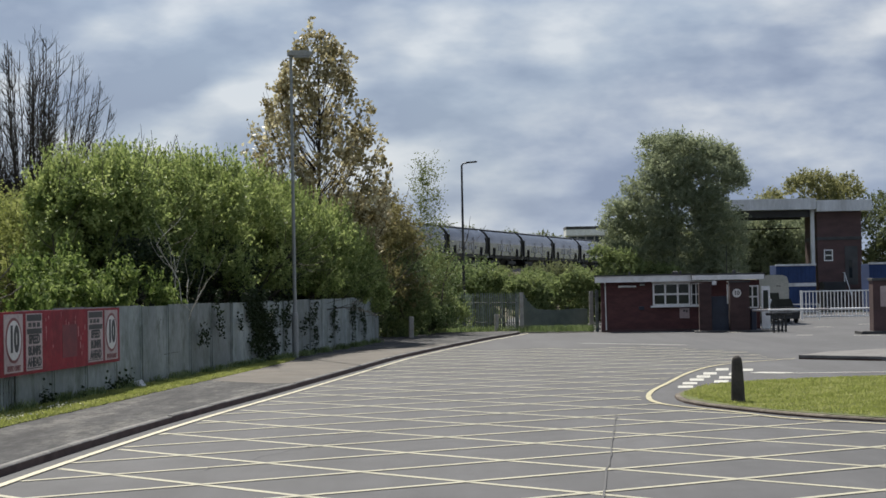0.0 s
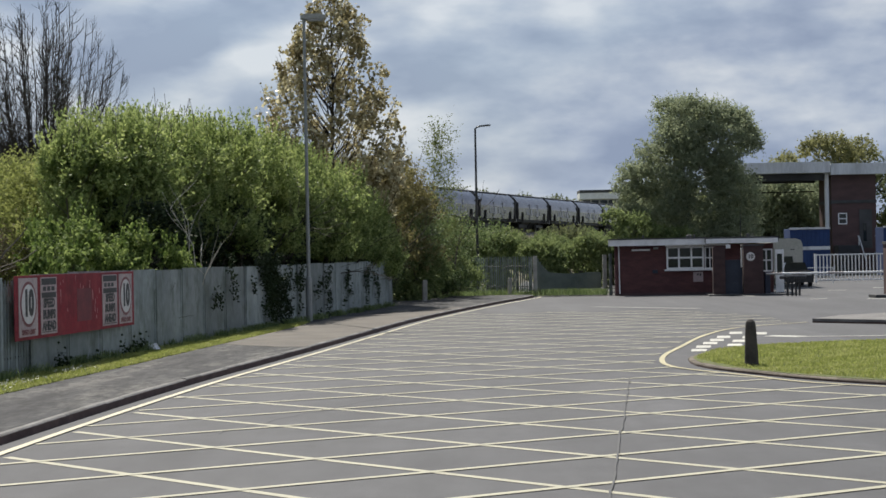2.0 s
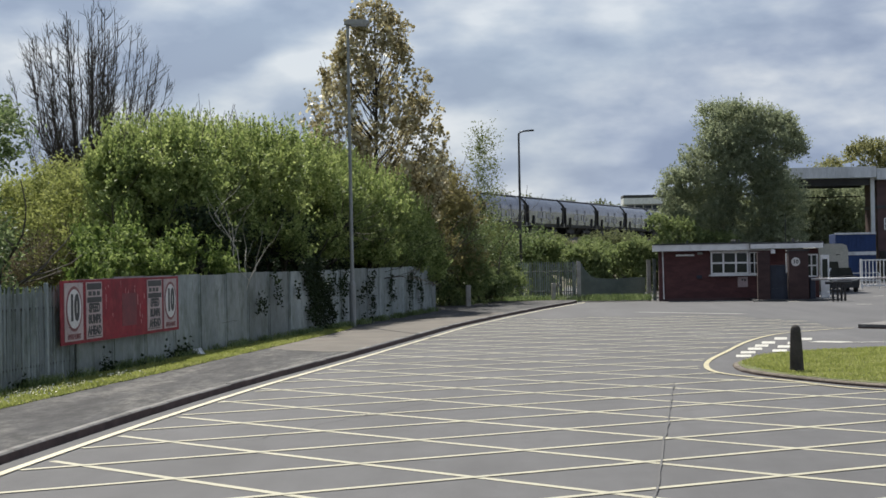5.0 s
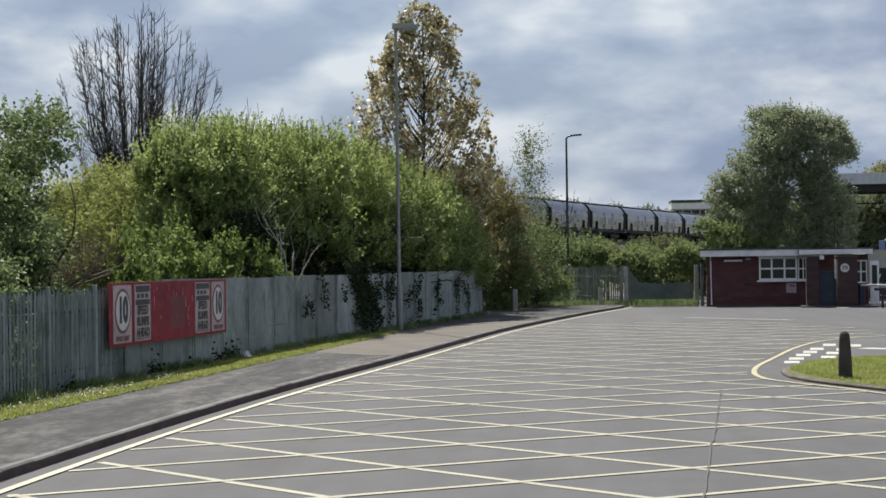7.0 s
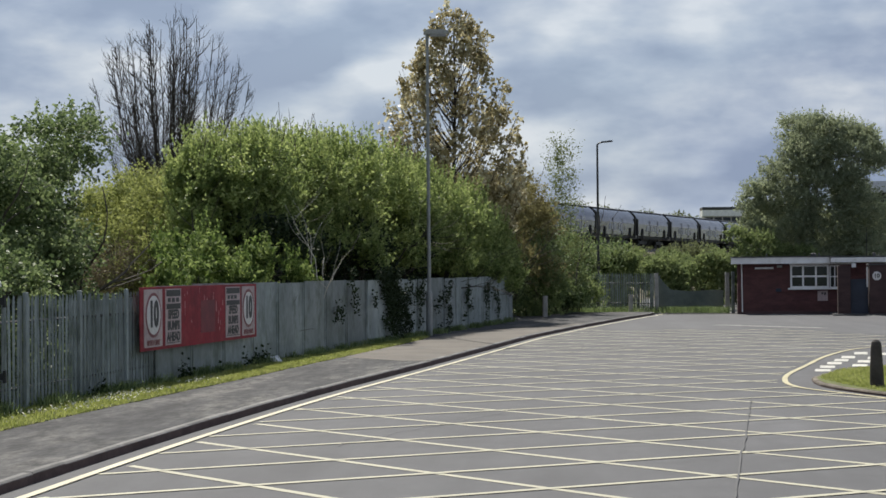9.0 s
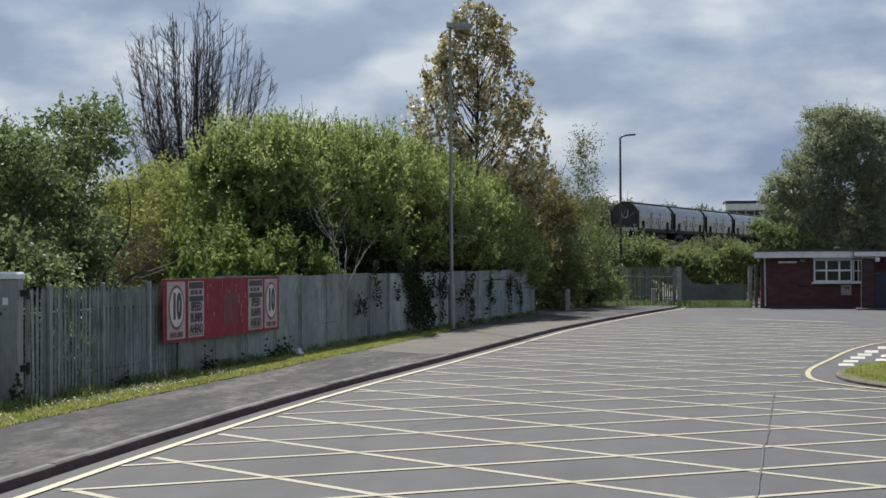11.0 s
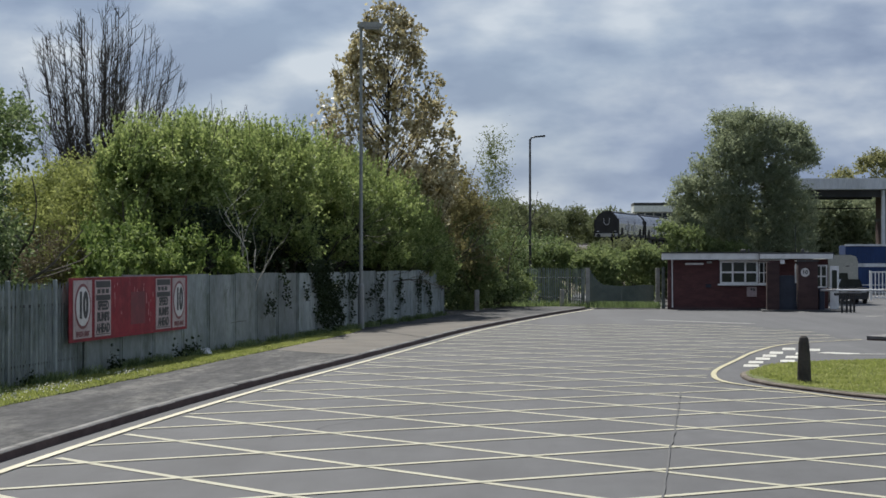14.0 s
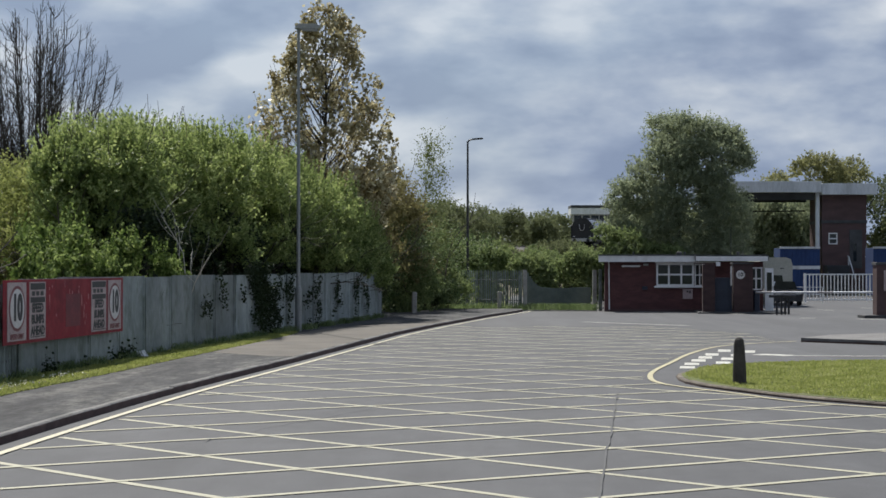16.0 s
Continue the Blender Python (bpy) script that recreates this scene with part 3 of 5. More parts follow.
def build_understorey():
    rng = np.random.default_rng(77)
    # plants added under the hedge; their near-black leaves put its shade into colour
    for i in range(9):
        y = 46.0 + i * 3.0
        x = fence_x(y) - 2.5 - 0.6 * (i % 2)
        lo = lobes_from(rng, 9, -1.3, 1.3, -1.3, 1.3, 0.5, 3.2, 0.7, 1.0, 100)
        plant("shrub", "added undergrowth beneath the hedge, its leaves coloured dark as shade", "shrub", x, y, lo, IVY_AND_SHADE, 12, 0.4, 0.11, 600 + i, stems=3, group="undergrowth")


build_hedge()
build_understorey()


def build_trees():
    rng = np.random.default_rng(21)
    # bronze-leaved poplar
    x, y = -5.0, 70.5
    top = thing("poplar_tree", "tall slender poplar with sparse bronze-gold young leaves", "tree", pose(x, y, 0))
    g = Geo()
    r2 = np.random.default_rng(31)
    g.tube([(0, 0, 0), (0.05, 0, 3), (-0.05, 0.05, 6), (0.05, 0, 9), (0, 0, 12.4)], 0.13, 0.02, 7)
    cs = []
    for k in range(230):
        z = 5.0 + 8.0 * ((k + r2.uniform(0, 1)) / 230) ** 1.55
        # stepped outline, broader below
        lo_x = -np.interp(z, [4.0, 6.0, 8.6, 9.7, 10.4, 10.9, 12.2, 13.0], [2.8, 3.0, 3.05, 2.95, 2.5, 1.75, 1.35, 1.0])
        hi_x = np.interp(z, [4.0, 6.0, 8.4, 9.4, 9.9, 11.2, 12.0, 13.0], [2.8, 3.0, 3.0, 2.8, 2.2, 2.0, 1.6, 0.7])
        px = 2 * r2.uniform(0, 1) - 1
        px = (lo_x + hi_x) / 2 + (hi_x - lo_x) / 2 * math.copysign(abs(px) ** 0.85, px)
        py = 0.8 * hi_x * math.sqrt(max(0.0, 1 - (2 * px / (hi_x - lo_x)) ** 2 * 0.9)) * r2.uniform(-1, 1)
        r, a = math.hypot(px, py), math.atan2(py, px)
        c, d = math.cos(a), math.sin(a)
        foot = max(1.5, z - 1.2 - r * 1.15)
        ends = [Vector((0, 0, foot)), Vector((r * 0.72 * c, r * 0.72 * d, foot + (z - foot) * 0.42)), Vector((r * c, r * d, z))]
        way = [ends[0].lerp(ends[1], t).lerp(ends[1].lerp(ends[2], t), t) for t in (0, 0.25, 0.5, 0.75, 1.0)]
        g.tube(way, 0.022, 0.006, 4)
        # leaves in tufts along the outer half
        for t in r2.uniform(0.4, 1.0, 6) ** 0.5:
            p = np.array([np.interp(t, (0, 0.25, 0.5, 0.75, 1.0), [q[i] for q in way]) for i in range(3)])
            tuft = p + r2.normal(0, 0.14, 3)
            cs.append(tuft + r2.normal(0, 1, (12, 3)) * np.array([0.10, 0.10, 0.13]))
    part("trunk", g, GREY_BARK, top)
    part("crown", quads_mesh("crown", leaf_quads(r2, np.concatenate(cs), 0.165, 0.6, 0.85)), L_GOLD, top)

    def tree(name, label, x, y, lobes, mat, per, twig, size, seed, **kw):
        return plant(name, label, "tree", x, y, lobes, mat, per, twig, size, seed, **kw)

    # olive-brown shrub below the poplar
    for i, (x, y, h, w) in enumerate([(-3.9, 74.5, 6.7, 1.8), (-2.5, 79.0, 6.7, 1.7), (-5.3, 73.0, 5.6, 1.4)]):
        lo = lobes_from(rng, 8, -w * .6, w * .6, -w * .6, w * .6, h * .25, h * .82, w * .5, w * .75, 130, 1.2)
        tree("shrub", "olive-brown budding shrub below the poplar", x, y, lo, L_OLIVE, 13, 0.7, 0.12, 200 + i, stems=4, rise=1.0, group="budding shrubs")
    # slender pale tree
    lo = [(rng.uniform(-.8, .8) * (1 - z / 10), rng.uniform(-.8, .8), z, 0.9 * (1.15 - z / 10), 0.9 * (1.15 - z / 10), 0.8, 46) for z in np.linspace(1.6, 7.6, 13)]
    tree("birch_tree", "slender young tree with thin pale green leaves", -0.7, 82.0, lo, L_LIGHT, 9, 0.9, 0.10, 230, stems=2, trunk_r=0.06, rise=1.0, inner=0.2)
    for i, (x, y, h, w) in enumerate([(-3.2, 76.5, 3.2, 1.2), (-1.9, 78.5, 2.8, 1.2), (-0.9, 81.0, 2.6, 1.2), (-0.2, 84.5, 2.6, 1.2), (-2.8, 82.5, 3.2, 1.5), (-4.6, 76.0, 3.4, 1.4), (0.3, 88.8, 2.4, 1.1)]):
        lo = lobes_from(rng, 9, -w * .8, w * .8, -w * .6, w * .6, h * .08, h * .72, w * .4, w * .6, 95)
        tree("shrub", "dense green undergrowth down to the footway", x, y, lo, L_BUSH if i % 2 else L_HAWTHORN, 10, 0.42, 0.11, 620 + i, stems=3, group="footway undergrowth")
    # darker undergrowth between the fence end and the far palisade
    for i, (x, y, h, w) in enumerate([(-2.6, 79, 4.4, 1.6), (-0.8, 84, 4.2, 1.6), (0.6, 92, 4.0, 1.7), (-4.6, 82, 4.6, 1.8), (-7.5, 66, 4.8, 1.9), (-6.6, 71.5, 5, 1.8)]):
        lo = lobes_from(rng, 8, -w * .6, w * .6, -w * .6, w * .6, h * .2, h * .75, w * .5, w * .8, 110)
        tree("shrub", "dense mid-green shrub at the foot of the bank", x, y, lo, L_HAWTHORN, 9, 0.6, 0.12, 240 + i, stems=4, group="bank shrubs")
    # rounded bushes between the low fence and the train
    for i, (x, y, h, w) in enumerate([(-0.6, 91.5, 3.6, 1.4), (2.3, 92.0, 3.5, 1.15), (4.6, 90.5, 3.1, 1.05), (6.9, 91.5, 3.2, 1.1), (8.9, 92.0, 2.9, 1.1), (0.4, 98, 3.6, 1.8), (3.4, 101, 3.0, 1.5), (6.0, 102, 2.9, 1.5), (9.0, 101, 2.8, 1.5), (2.0, 106, 3.6, 1.9), (6.0, 108, 3.4, 2.0), (10.0, 108, 3.2, 2.0), (-2.6, 96, 4.2, 1.9), (-1.0, 103, 4.2, 2.0), (9.9, 95.0, 4.7, 1.6), (12.2, 95.5, 3.8, 1.5)]):
        lo = [(0, 0, h * 0.52, w * 0.95, w * 0.95, h * 0.40, 420)]
        for _ in range(7):
            a = rng.uniform(0, 6.28)
            lo.append((math.cos(a) * w * 0.7, math.sin(a) * w * 0.7, rng.uniform(0.1, 0.85) * h, w * 0.42, w * 0.42, w * 0.36, 80))
        tree("shrub", "rounded mid-green bush at the foot of the railway bank", x, y, lo, L_BUSH if i % 4 else L_HAWTHORN, 11, 0.34, 0.15, 260 + i, stems=3, group="bank bushes")
    for i in range(9):
        p = TRACK + ALONG * (-78 + i * 11) + ACROSS * (9.5 + rng.uniform(-1, 1.5))
        h, w = rng.uniform(1.3, 1.8), rng.uniform(2.0, 2.7)
        lo = lobes_from(rng, 7, -w * .7, w * .7, -w * .7, w * .7, h * .15, h * .7, w * .35, w * .55, 85)
        tree("shrub", "spreading green bush on the slope of the bank", p.x, p.y, lo, L_BUSH if i % 2 else L_FAR, 9, 0.6, 0.2, 290 + i, stems=3, group="slope bushes")
    # dark hawthorn behind the palisade
    for i, (x, y, h, w) in enumerate([(-11.6, 33.0, 6.0, 1.9), (-11.0, 29.5, 4.9, 1.4), (-13.4, 36.5, 5.4, 1.7), (-10.35, 32.6, 4.6, 1.1), (-9.9, 25.0, 2.4, 0.9), (-9.7, 27.5, 2.6, 0.9), (-9.95, 30.6, 2.9, 0.8), (-10.2, 22.0, 2.4, 1.0)]):
        lo = lobes_from(rng, 22, -w * .85, w * .85, -w * .8, w * .8, h * .10, h * .88, w * .26, w * .46, 95, 0.5)
        tree("hawthorn_tree", "dark green hawthorn leaning over the palisade fence", x, y, lo, L_HAWTHORN, 15, 0.5, 0.088, 300 + i, stems=3, trunk_r=0.09, rise=0.2, group="hawthorns", z0=0.0)
    # big dark tree behind the gatehouse
    zs = [0.6, 3.9, 5.5, 6.6, 7.2, 7.8, 8.8, 9.4, 10.6]
    left, right = [-4.4, -4.5, -4.2, -4.1, -2.7, -3.0, -2.5, -1.8, -1.7], [3.9, 4.0, 3.9, 3.7, 3.6, 4.0, 4.0, 3.5, 2.2]
    lo = []
    for k in range(190):
        z = 0.8 + 9.7 * (k + 0.5) / 190
        a, b = np.interp(z, zs, left), np.interp(z, zs, right)
        u, v = rng.uniform(0, 1), rng.uniform(-1, 1)
        deep = 3.6 * math.sqrt(max(0.05, 1 - ((z - 4.0) / 7.2) ** 2)) * math.sqrt(max(0.1, 1 - (2 * u - 1) ** 2))
        r = rng.uniform(0.5, 0.95)
        lo.append((a + r * 0.6 + (b - a - r * 1.2) * u, (v if k % 3 else -0.9) * deep, z, r, r, r * 0.42, 66))
    lo += [(0, 0, 4.3, 2.6, 2.2, 3.9, 800), (0.3, 0, 8.3, 1.9, 1.6, 1.7, 420)]
    lo += [(rng.uniform(-1.6, 1.8), -2.6 + rng.uniform(-.5, .5), z, 0.8, 0.7, 0.4, 70) for z in np.linspace(1.6, 7.6, 20)]
    # drooping sprays along one side
    for k in range(9):
        lo.append((3.5 + 0.07 * k, rng.uniform(-1, 1), 9.0 - 0.16 * k, 0.2, 0.3, 0.75, 26))
    tree("broadleaf_tree", "large dark green tree with drooping twigs behind the gatehouse", 13.4, 99.0, lo, L_DARK, 12, 0.55, 0.12, 330, stems=1, trunk_r=0.26, rise=-0.05, droop=0.5, z0=0.0)
    # far trees behind canopy and track
    far = [(30.5, 165, 10.2, 3.6, L_YELLOW), (37.6, 166, 13.6, 3.6, L_YELLOW), (34.6, 166, 12.0, 3.0, L_YELLOW), (43, 163, 10.5, 4.4, L_FAR), (24, 158, 6.5, 3.5, L_FAR), (30, 156, 6.0, 4.0, L_FAR), (47, 165, 10, 5, L_FAR), (20, 150, 6.6, 3.6, L_FAR), (44, 150, 8.5, 4, L_LIGHT), (26.5, 148, 8.6, 3.4, L_DARK), (22.5, 146, 8.2, 3.4, L_DARK), (30.5, 150, 8.4, 3.4, L_DARK), (17.5, 142, 7.6, 3.4, L_FAR), (24.5, 152, 9.0, 3.4, L_DARK), (28.5, 153, 9.0, 3.4, L_DARK)]
    for i in range(18):
        st = -42 + i * 8
        p = TRACK + ALONG * st + ACROSS * (-11 - rng.uniform(0, 4))
        far.append((p.x, p.y, (rng.uniform(9.4, 10.2) if st < 60 else 8.2), rng.uniform(3.4, 4.2), L_FAR))
    for i, (x, y, h, w, mat) in enumerate(far):
        lo = lobes_from(rng, 18, -w * .75, w * .75, -w * .6, w * .6, h * .12, h * .86, w * .25, w * .5, 140)
        lo.append((0, 0, h * 0.5, w * 0.62, w * 0.62, h * 0.36, 260))
        tree("broadleaf_tree", "distant rounded tree in thin spring leaf", x, y, lo, mat, 9, 0.7, 0.24, 360 + i, stems=1, trunk_r=0.2, group="distant trees", z0=0.0)
    # bare many-stemmed tree on the bank
    x, y = -16.6, 69.0
    top = thing("bare_tree", "bare leafless many-stemmed tree on the bank", "tree", pose(x, y, bank_height(x, y) - 0.1))
    r3 = np.random.default_rng(41)
    g = Geo()
    fork = 4.0
    for k in range(7):
        g.tube([(0.05 * k - 0.15, 0.1 * (k % 3), 0), (0.11 * k - 0.33, 0.12 * (k % 3), fork * 0.6), (0.2 * k - 0.6, 0.15 * (k % 3), fork + 0.2)], 0.075, 0.05, 6)
    part("trunk", g, GREY_BARK, top)
    for k in range(46):
        a = k * 2.4 + r3.uniform(-.4, .4)
        r = 3.05 * ((k + 0.5) / 46) ** 0.62
        c, d = math.cos(a), math.sin(a)
        high = 13.0 - bank_height(x, y) - 0.30 * r * r + r3.uniform(-.7, .1)
        ends = [Vector((c * 0.18 * r, d * 0.18 * r, fork + r3.uniform(-.3, .5))), Vector((c * r * 0.92, d * r * 0.92, fork + (high - fork) * 0.30)), Vector((c * r * 1.12, d * r * 1.12, high))]
        way = [ends[0].lerp(ends[1], t).lerp(ends[1].lerp(ends[2], t), t) + Vector(r3.normal(0, 0.04, 3)) for t in np.linspace(0, 1, 9)]
        g = Geo()
        g.tube(way, 0.055 if k < 12 else 0.036, 0.011, 5)
        for j in range(34):
            t = r3.uniform(0.10, 0.98)
            p = Vector([np.interp(t, np.linspace(0, 1, 9), [q[i] for q in way]) for i in range(3)])
            b = r3.uniform(0, 6.28)
            out = Vector((math.cos(b), math.sin(b), 0)) * 0.6 + Vector((c, d, 0)) * 0.5 + Vector((0, 0, r3.uniform(0.2, 0.9)))
            ln = r3.uniform(0.5, 1.5) * (1.25 - t * 0.75)
            pts = [p]
            for _ in range(3):
                out = (out + Vector((0, 0, 0.28)) + Vector(r3.normal(0, 0.13, 3))).normalized()
                pts.append(pts[-1] + out * ln / 3)
            g.tube(pts, 0.015, 0.007, 3)
            for i in (1, 2, 2):
                o2 = (out + Vector(r3.normal(0, 0.55, 3)) + Vector((0, 0, 0.3))).normalized()
                g.tube([pts[i], pts[i] + o2 * ln * 0.3 + Vector(r3.normal(0, 0.03, 3)), pts[i] + (o2 + Vector((0, 0, 0.25))) * ln * 0.55], 0.007, 0.004, 3)
        part("stem", g, GREY_BARK, top)
    # pale dead sapling against the hedge
    top = thing("dead_sapling", "small pale leafless sapling rising above the fence", "tree", pose(-6.75, 43.4, 0))
    g = Geo()
    r4 = np.random.default_rng(51)
    branchy(r4, g, (0, 0, 0), (0.10, 0, 1), 2.15, 0.028, 2, 0.42, 4, 5, 0.35, 0.16)
    tagged(part("stem", g, PALE_BARK, top), kind="stuff")
    # yellow-green saplings on the bank, behind the gap in the hedge
    for i, (x, y, h, w) in enumerate([(-15.6, 60, 5.9, 1.4), (-14.0, 58, 6.3, 1.4), (-17.9, 62, 5.4, 1.5), (-13.0, 62, 6.6, 1.5), (-14.4, 53.5, 5.6, 1.2), (-13.6, 51.0, 5.5, 1.1), (-12.5, 51.0, 5.7, 1.2), (-11.7, 48.5, 5.5, 1.1), (-11.0, 46.6, 5.2, 0.9), (-12.4, 48.4, 5.2, 0.9)]):
        lo = lobes_from(rng, 8, -w * .7, w * .7, -w * .6, w * .6, h * .2, h * .8, w * .4, w * .6, 90)
        tree("shrub", "thin yellow-green shrub on the bank", x, y, lo, L_SAPLING, 10, 0.7, 0.10, 390 + i, stems=4, rise=1.4, group="bank saplings")
    for i, (x, y) in enumerate([(-13.7, 49.5), (-12.8, 47.0), (-14.6, 52)]):
        lo = lobes_from(rng, 6, -1.2, 1.2, -1.0, 1.0, 0.6, 2.4, 0.6, 0.9, 110)
        plant("scrub", "tangled dry brown scrub in the gap of the hedge", "scrub", x, y, lo, L_SCRUB, 8, 0.7, 0.11, 440 + i, stems=7, trunk_r=0.025, group="bank scrub", narrow=0.25)
    # dry scrub on the bank
    for i in range(9):
        yy = 38 + i * 5
        p = TRACK + ALONG * ((yy - 200) / ALONG.y) + ACROSS * (12.5 + rng.uniform(-3, 3))
        lo = lobes_from(rng, 5, -1.4, 1.4, -1.2, 1.2, 0.5, 1.6, 0.6, 1.0, 80)
        plant("scrub", "dry brown bramble scrub on the bank", "scrub", p.x, p.y, lo, L_SCRUB if i % 3 else L_HAWTHORN, 8, 0.6, 0.09, 400 + i, stems=4, trunk_r=0.02, group="bank scrub", narrow=0.3)


build_trees()


# ---- train ----
WAGON = 13.46


def build_train():
    body_m = surface("dark_wagon_steel", (0.13, 0.13, 0.15), (0.22, 0.22, 0.245), 0.2, 0.85, big=0.5, fine=9, stretch=(1, 1, 1), bump=0.05, grime=(0.075, 0.075, 0.095))
    roof_m = surface("wagon_roof_steel", (0.03, 0.03, 0.036), (0.06, 0.06, 0.07), 0.5, 0.3, big=0.4, fine=9, bump=0.04)
    frame_m = surface("black_underframe", grey(0.012), grey(0.03), 0.7, big=1.0, fine=9)
    mark_m = surface("pale_wagon_panel", (0.30, 0.30, 0.32), (0.44, 0.44, 0.46), 0.45, big=0.8, fine=9)
    buffer_m = surface("grey_headstock", (0.34, 0.34, 0.32), (0.46, 0.46, 0.43), 0.6, big=1.0, fine=9)
    wagon = thing("hopper_wagon", "dark covered bogie hopper wagon with a curved roof", "railway wagon", group="train of hopper wagons")
    ln = WAGON - 1.0
    half = 1.42
    turn = [(half * math.cos(a) ** 0.9 if a < 1.57 else 0.0, 2.45 + 1.40 * math.sin(a)) for a in np.linspace(0.0, 1.45, 12)]
    arch = [(half - 0.06, 1.25)] + turn + [(-a, z) for a, z in reversed(turn)] + [(-half + 0.06, 1.25), (-0.9, 0.95), (0.9, 0.95)]
    part("body", Geo().prism(arch, -ln / 2 + 0.02, ln / 2 - 0.02), body_m, wagon)
    for e in (-1, 1):
        part("end_wall", Geo().prism([(a * 0.995, z) for a, z in arch], min(e * ln / 2, e * (ln / 2 - 0.03)), max(e * ln / 2, e * (ln / 2 - 0.03))), frame_m, wagon)
    roof = [(0.62, 3.80), (0.6, 3.86), (0.3, 3.92), (-0.3, 3.92), (-0.6, 3.86), (-0.62, 3.80), (0, 3.7)]
    part("roof", Geo().prism(roof, -ln / 2 + 0.1, ln / 2 - 0.1), roof_m, wagon)
    for s in (-1, 1):
        # posts thickened and coloured black so the gaps between wagons show dark
        for y in (-ln / 2 + 0.06, ln / 2 - 0.06):
            part("corner_post", Geo().box(s * half - 0.05, s * half + 0.05, y - 0.2, y + 0.05, 1.0, 3.0, 0.01), frame_m, wagon)
        for y in (-1.6, 1.6):
            part("rib", Geo().box(s * half - 0.02, s * half + 0.035, y - 0.045, y + 0.045, 1.25, 2.9), body_m, wagon)
        for y, w, z0, z1 in ((-2.9, 0.45, 1.75, 2.35), (-2.2, 0.5, 1.75, 2.35), (-1.3, 0.9, 1.7, 2.4), (0.2, 0.5, 1.75, 2.35), (1.0, 0.7, 1.6, 2.4), (2.4, 0.35, 1.75, 2.1)):
            part("marking_bar", Geo().box(half - 0.05, half + 0.012, y, y + w, z0, z1) if s > 0 else Geo().box(-half - 0.012, -half + 0.05, y, y + w, z0, z1), mark_m, wagon)
        for y in (-4.4, 4.4):
            part("ladder", Geo().box(s * half - 0.02, s * half + 0.08, y - 0.13, y + 0.13, 0.95, 2.0, 0.01), frame_m, wagon)
        part("sole_bar", Geo().box(s * 1.2 - 0.07, s * 1.2 + 0.07, -ln / 2, ln / 2, 0.95, 1.25, 0.01), frame_m, wagon)
    for y in (-1.8, 1.8):
        part("hopper_chute", Geo().prism([(1.0, 1.0), (0.5, 0.3), (-0.5, 0.3), (-1.0, 1.0)], y - 1.5, y + 1.5), frame_m, wagon)
    for e in (-1, 1):
        y = e * ln / 2
        part("headstock", Geo().box(-1.3, 1.3, min(y, y + e * 0.16), max(y, y + e * 0.16), 0.92, 1.32, 0.02), buffer_m, wagon)
        part("end_hoop", Geo().tube([(-0.34, y + e * 0.07, 3.1), (-0.30, y + e * 0.09, 2.55), (-0.16, y + e * 0.09, 2.32), (0.16, y + e * 0.09, 2.32), (0.30, y + e * 0.09, 2.55), (0.34, y + e * 0.07, 3.1)], 0.05, 0.05, 6), mark_m, wagon)
        for s in (-0.87, 0.87):
            g = Geo().lathe([(0.09, 0.0), (0.09, 0.3), (0.23, 0.3), (0.23, 0.36), (0.05, 0.37)], n=12)
            ob = part("buffer", g, frame_m, wagon)
            ob.matrix_basis = pose(s, y + e * 0.12, 1.07, -90 * e, 0, 0)
            lamp = part("tail_plate", Geo().box(s * 1.18 - 0.12, s * 1.18 + 0.12, min(y + e * 0.02, y + e * 0.05), max(y + e * 0.02, y + e * 0.05), 1.5, 1.62), mark_m, wagon)
        b = e * (ln / 2 - 2.9)
        bogie = part("bogie", Geo().box(-1.12, -1.0, b - 1.5, b + 1.5, 0.4, 0.72, 0.03).box(1.0, 1.12, b - 1.5, b + 1.5, 0.4, 0.72, 0.03).box(-1.0, 1.0, b - 0.2, b + 0.2, 0.5, 0.9), frame_m, wagon)
        for dy in (-0.9, 0.9):
            g = Geo().lathe([(0.42, -0.9), (0.42, -0.78), (0.08, -0.76), (0.08, 0.76), (0.42, 0.78), (0.42, 0.9)], n=18)
            ob = part("wheelset", g, frame_m, bogie)
            ob.matrix_basis = pose(0, b + dy, 0.42, 0, 90, 0)
    return [wagon] + [copy_thing(wagon, pose(0, 0, 0)) for _ in range(17)]


WAGONS = build_train()


def build_track():
    rail_m = surface("rusty_rail", (0.07, 0.05, 0.04), (0.12, 0.09, 0.07), 0.5, 0.6)
    ballast_m = surface("grey_ballast", (0.10, 0.09, 0.08), (0.19, 0.175, 0.16), 0.95, big=1.0, fine=14, bump=0.8)
    track = thing("railway_track", "single railway track on grey ballast along the bank top", "railway", pose(*TRACK, 0, 0, -HEADING), kind="structure")
    part("ballast", Geo().prism([(-2.6, -0.75), (-1.7, -0.2), (1.7, -0.2), (2.6, -0.75)], -230, 380), ballast_m, track)
    for s in (-0.75, 0.75):
        part("rail", Geo().prism([(s - 0.07, -0.16), (s - 0.07, -0.13), (s - 0.012, -0.11), (s - 0.012, -0.05), (s - 0.036, -0.04), (s - 0.036, 0), (s + 0.036, 0), (s + 0.036, -0.04), (s + 0.012, -0.05), (s + 0.012, -0.11), (s + 0.07, -0.13), (s + 0.07, -0.16)], -230, 380), rail_m, track)


build_track()
TAIL = -135.05   # metres along the track of the last wagon's end at the start
SPEED = 9.51


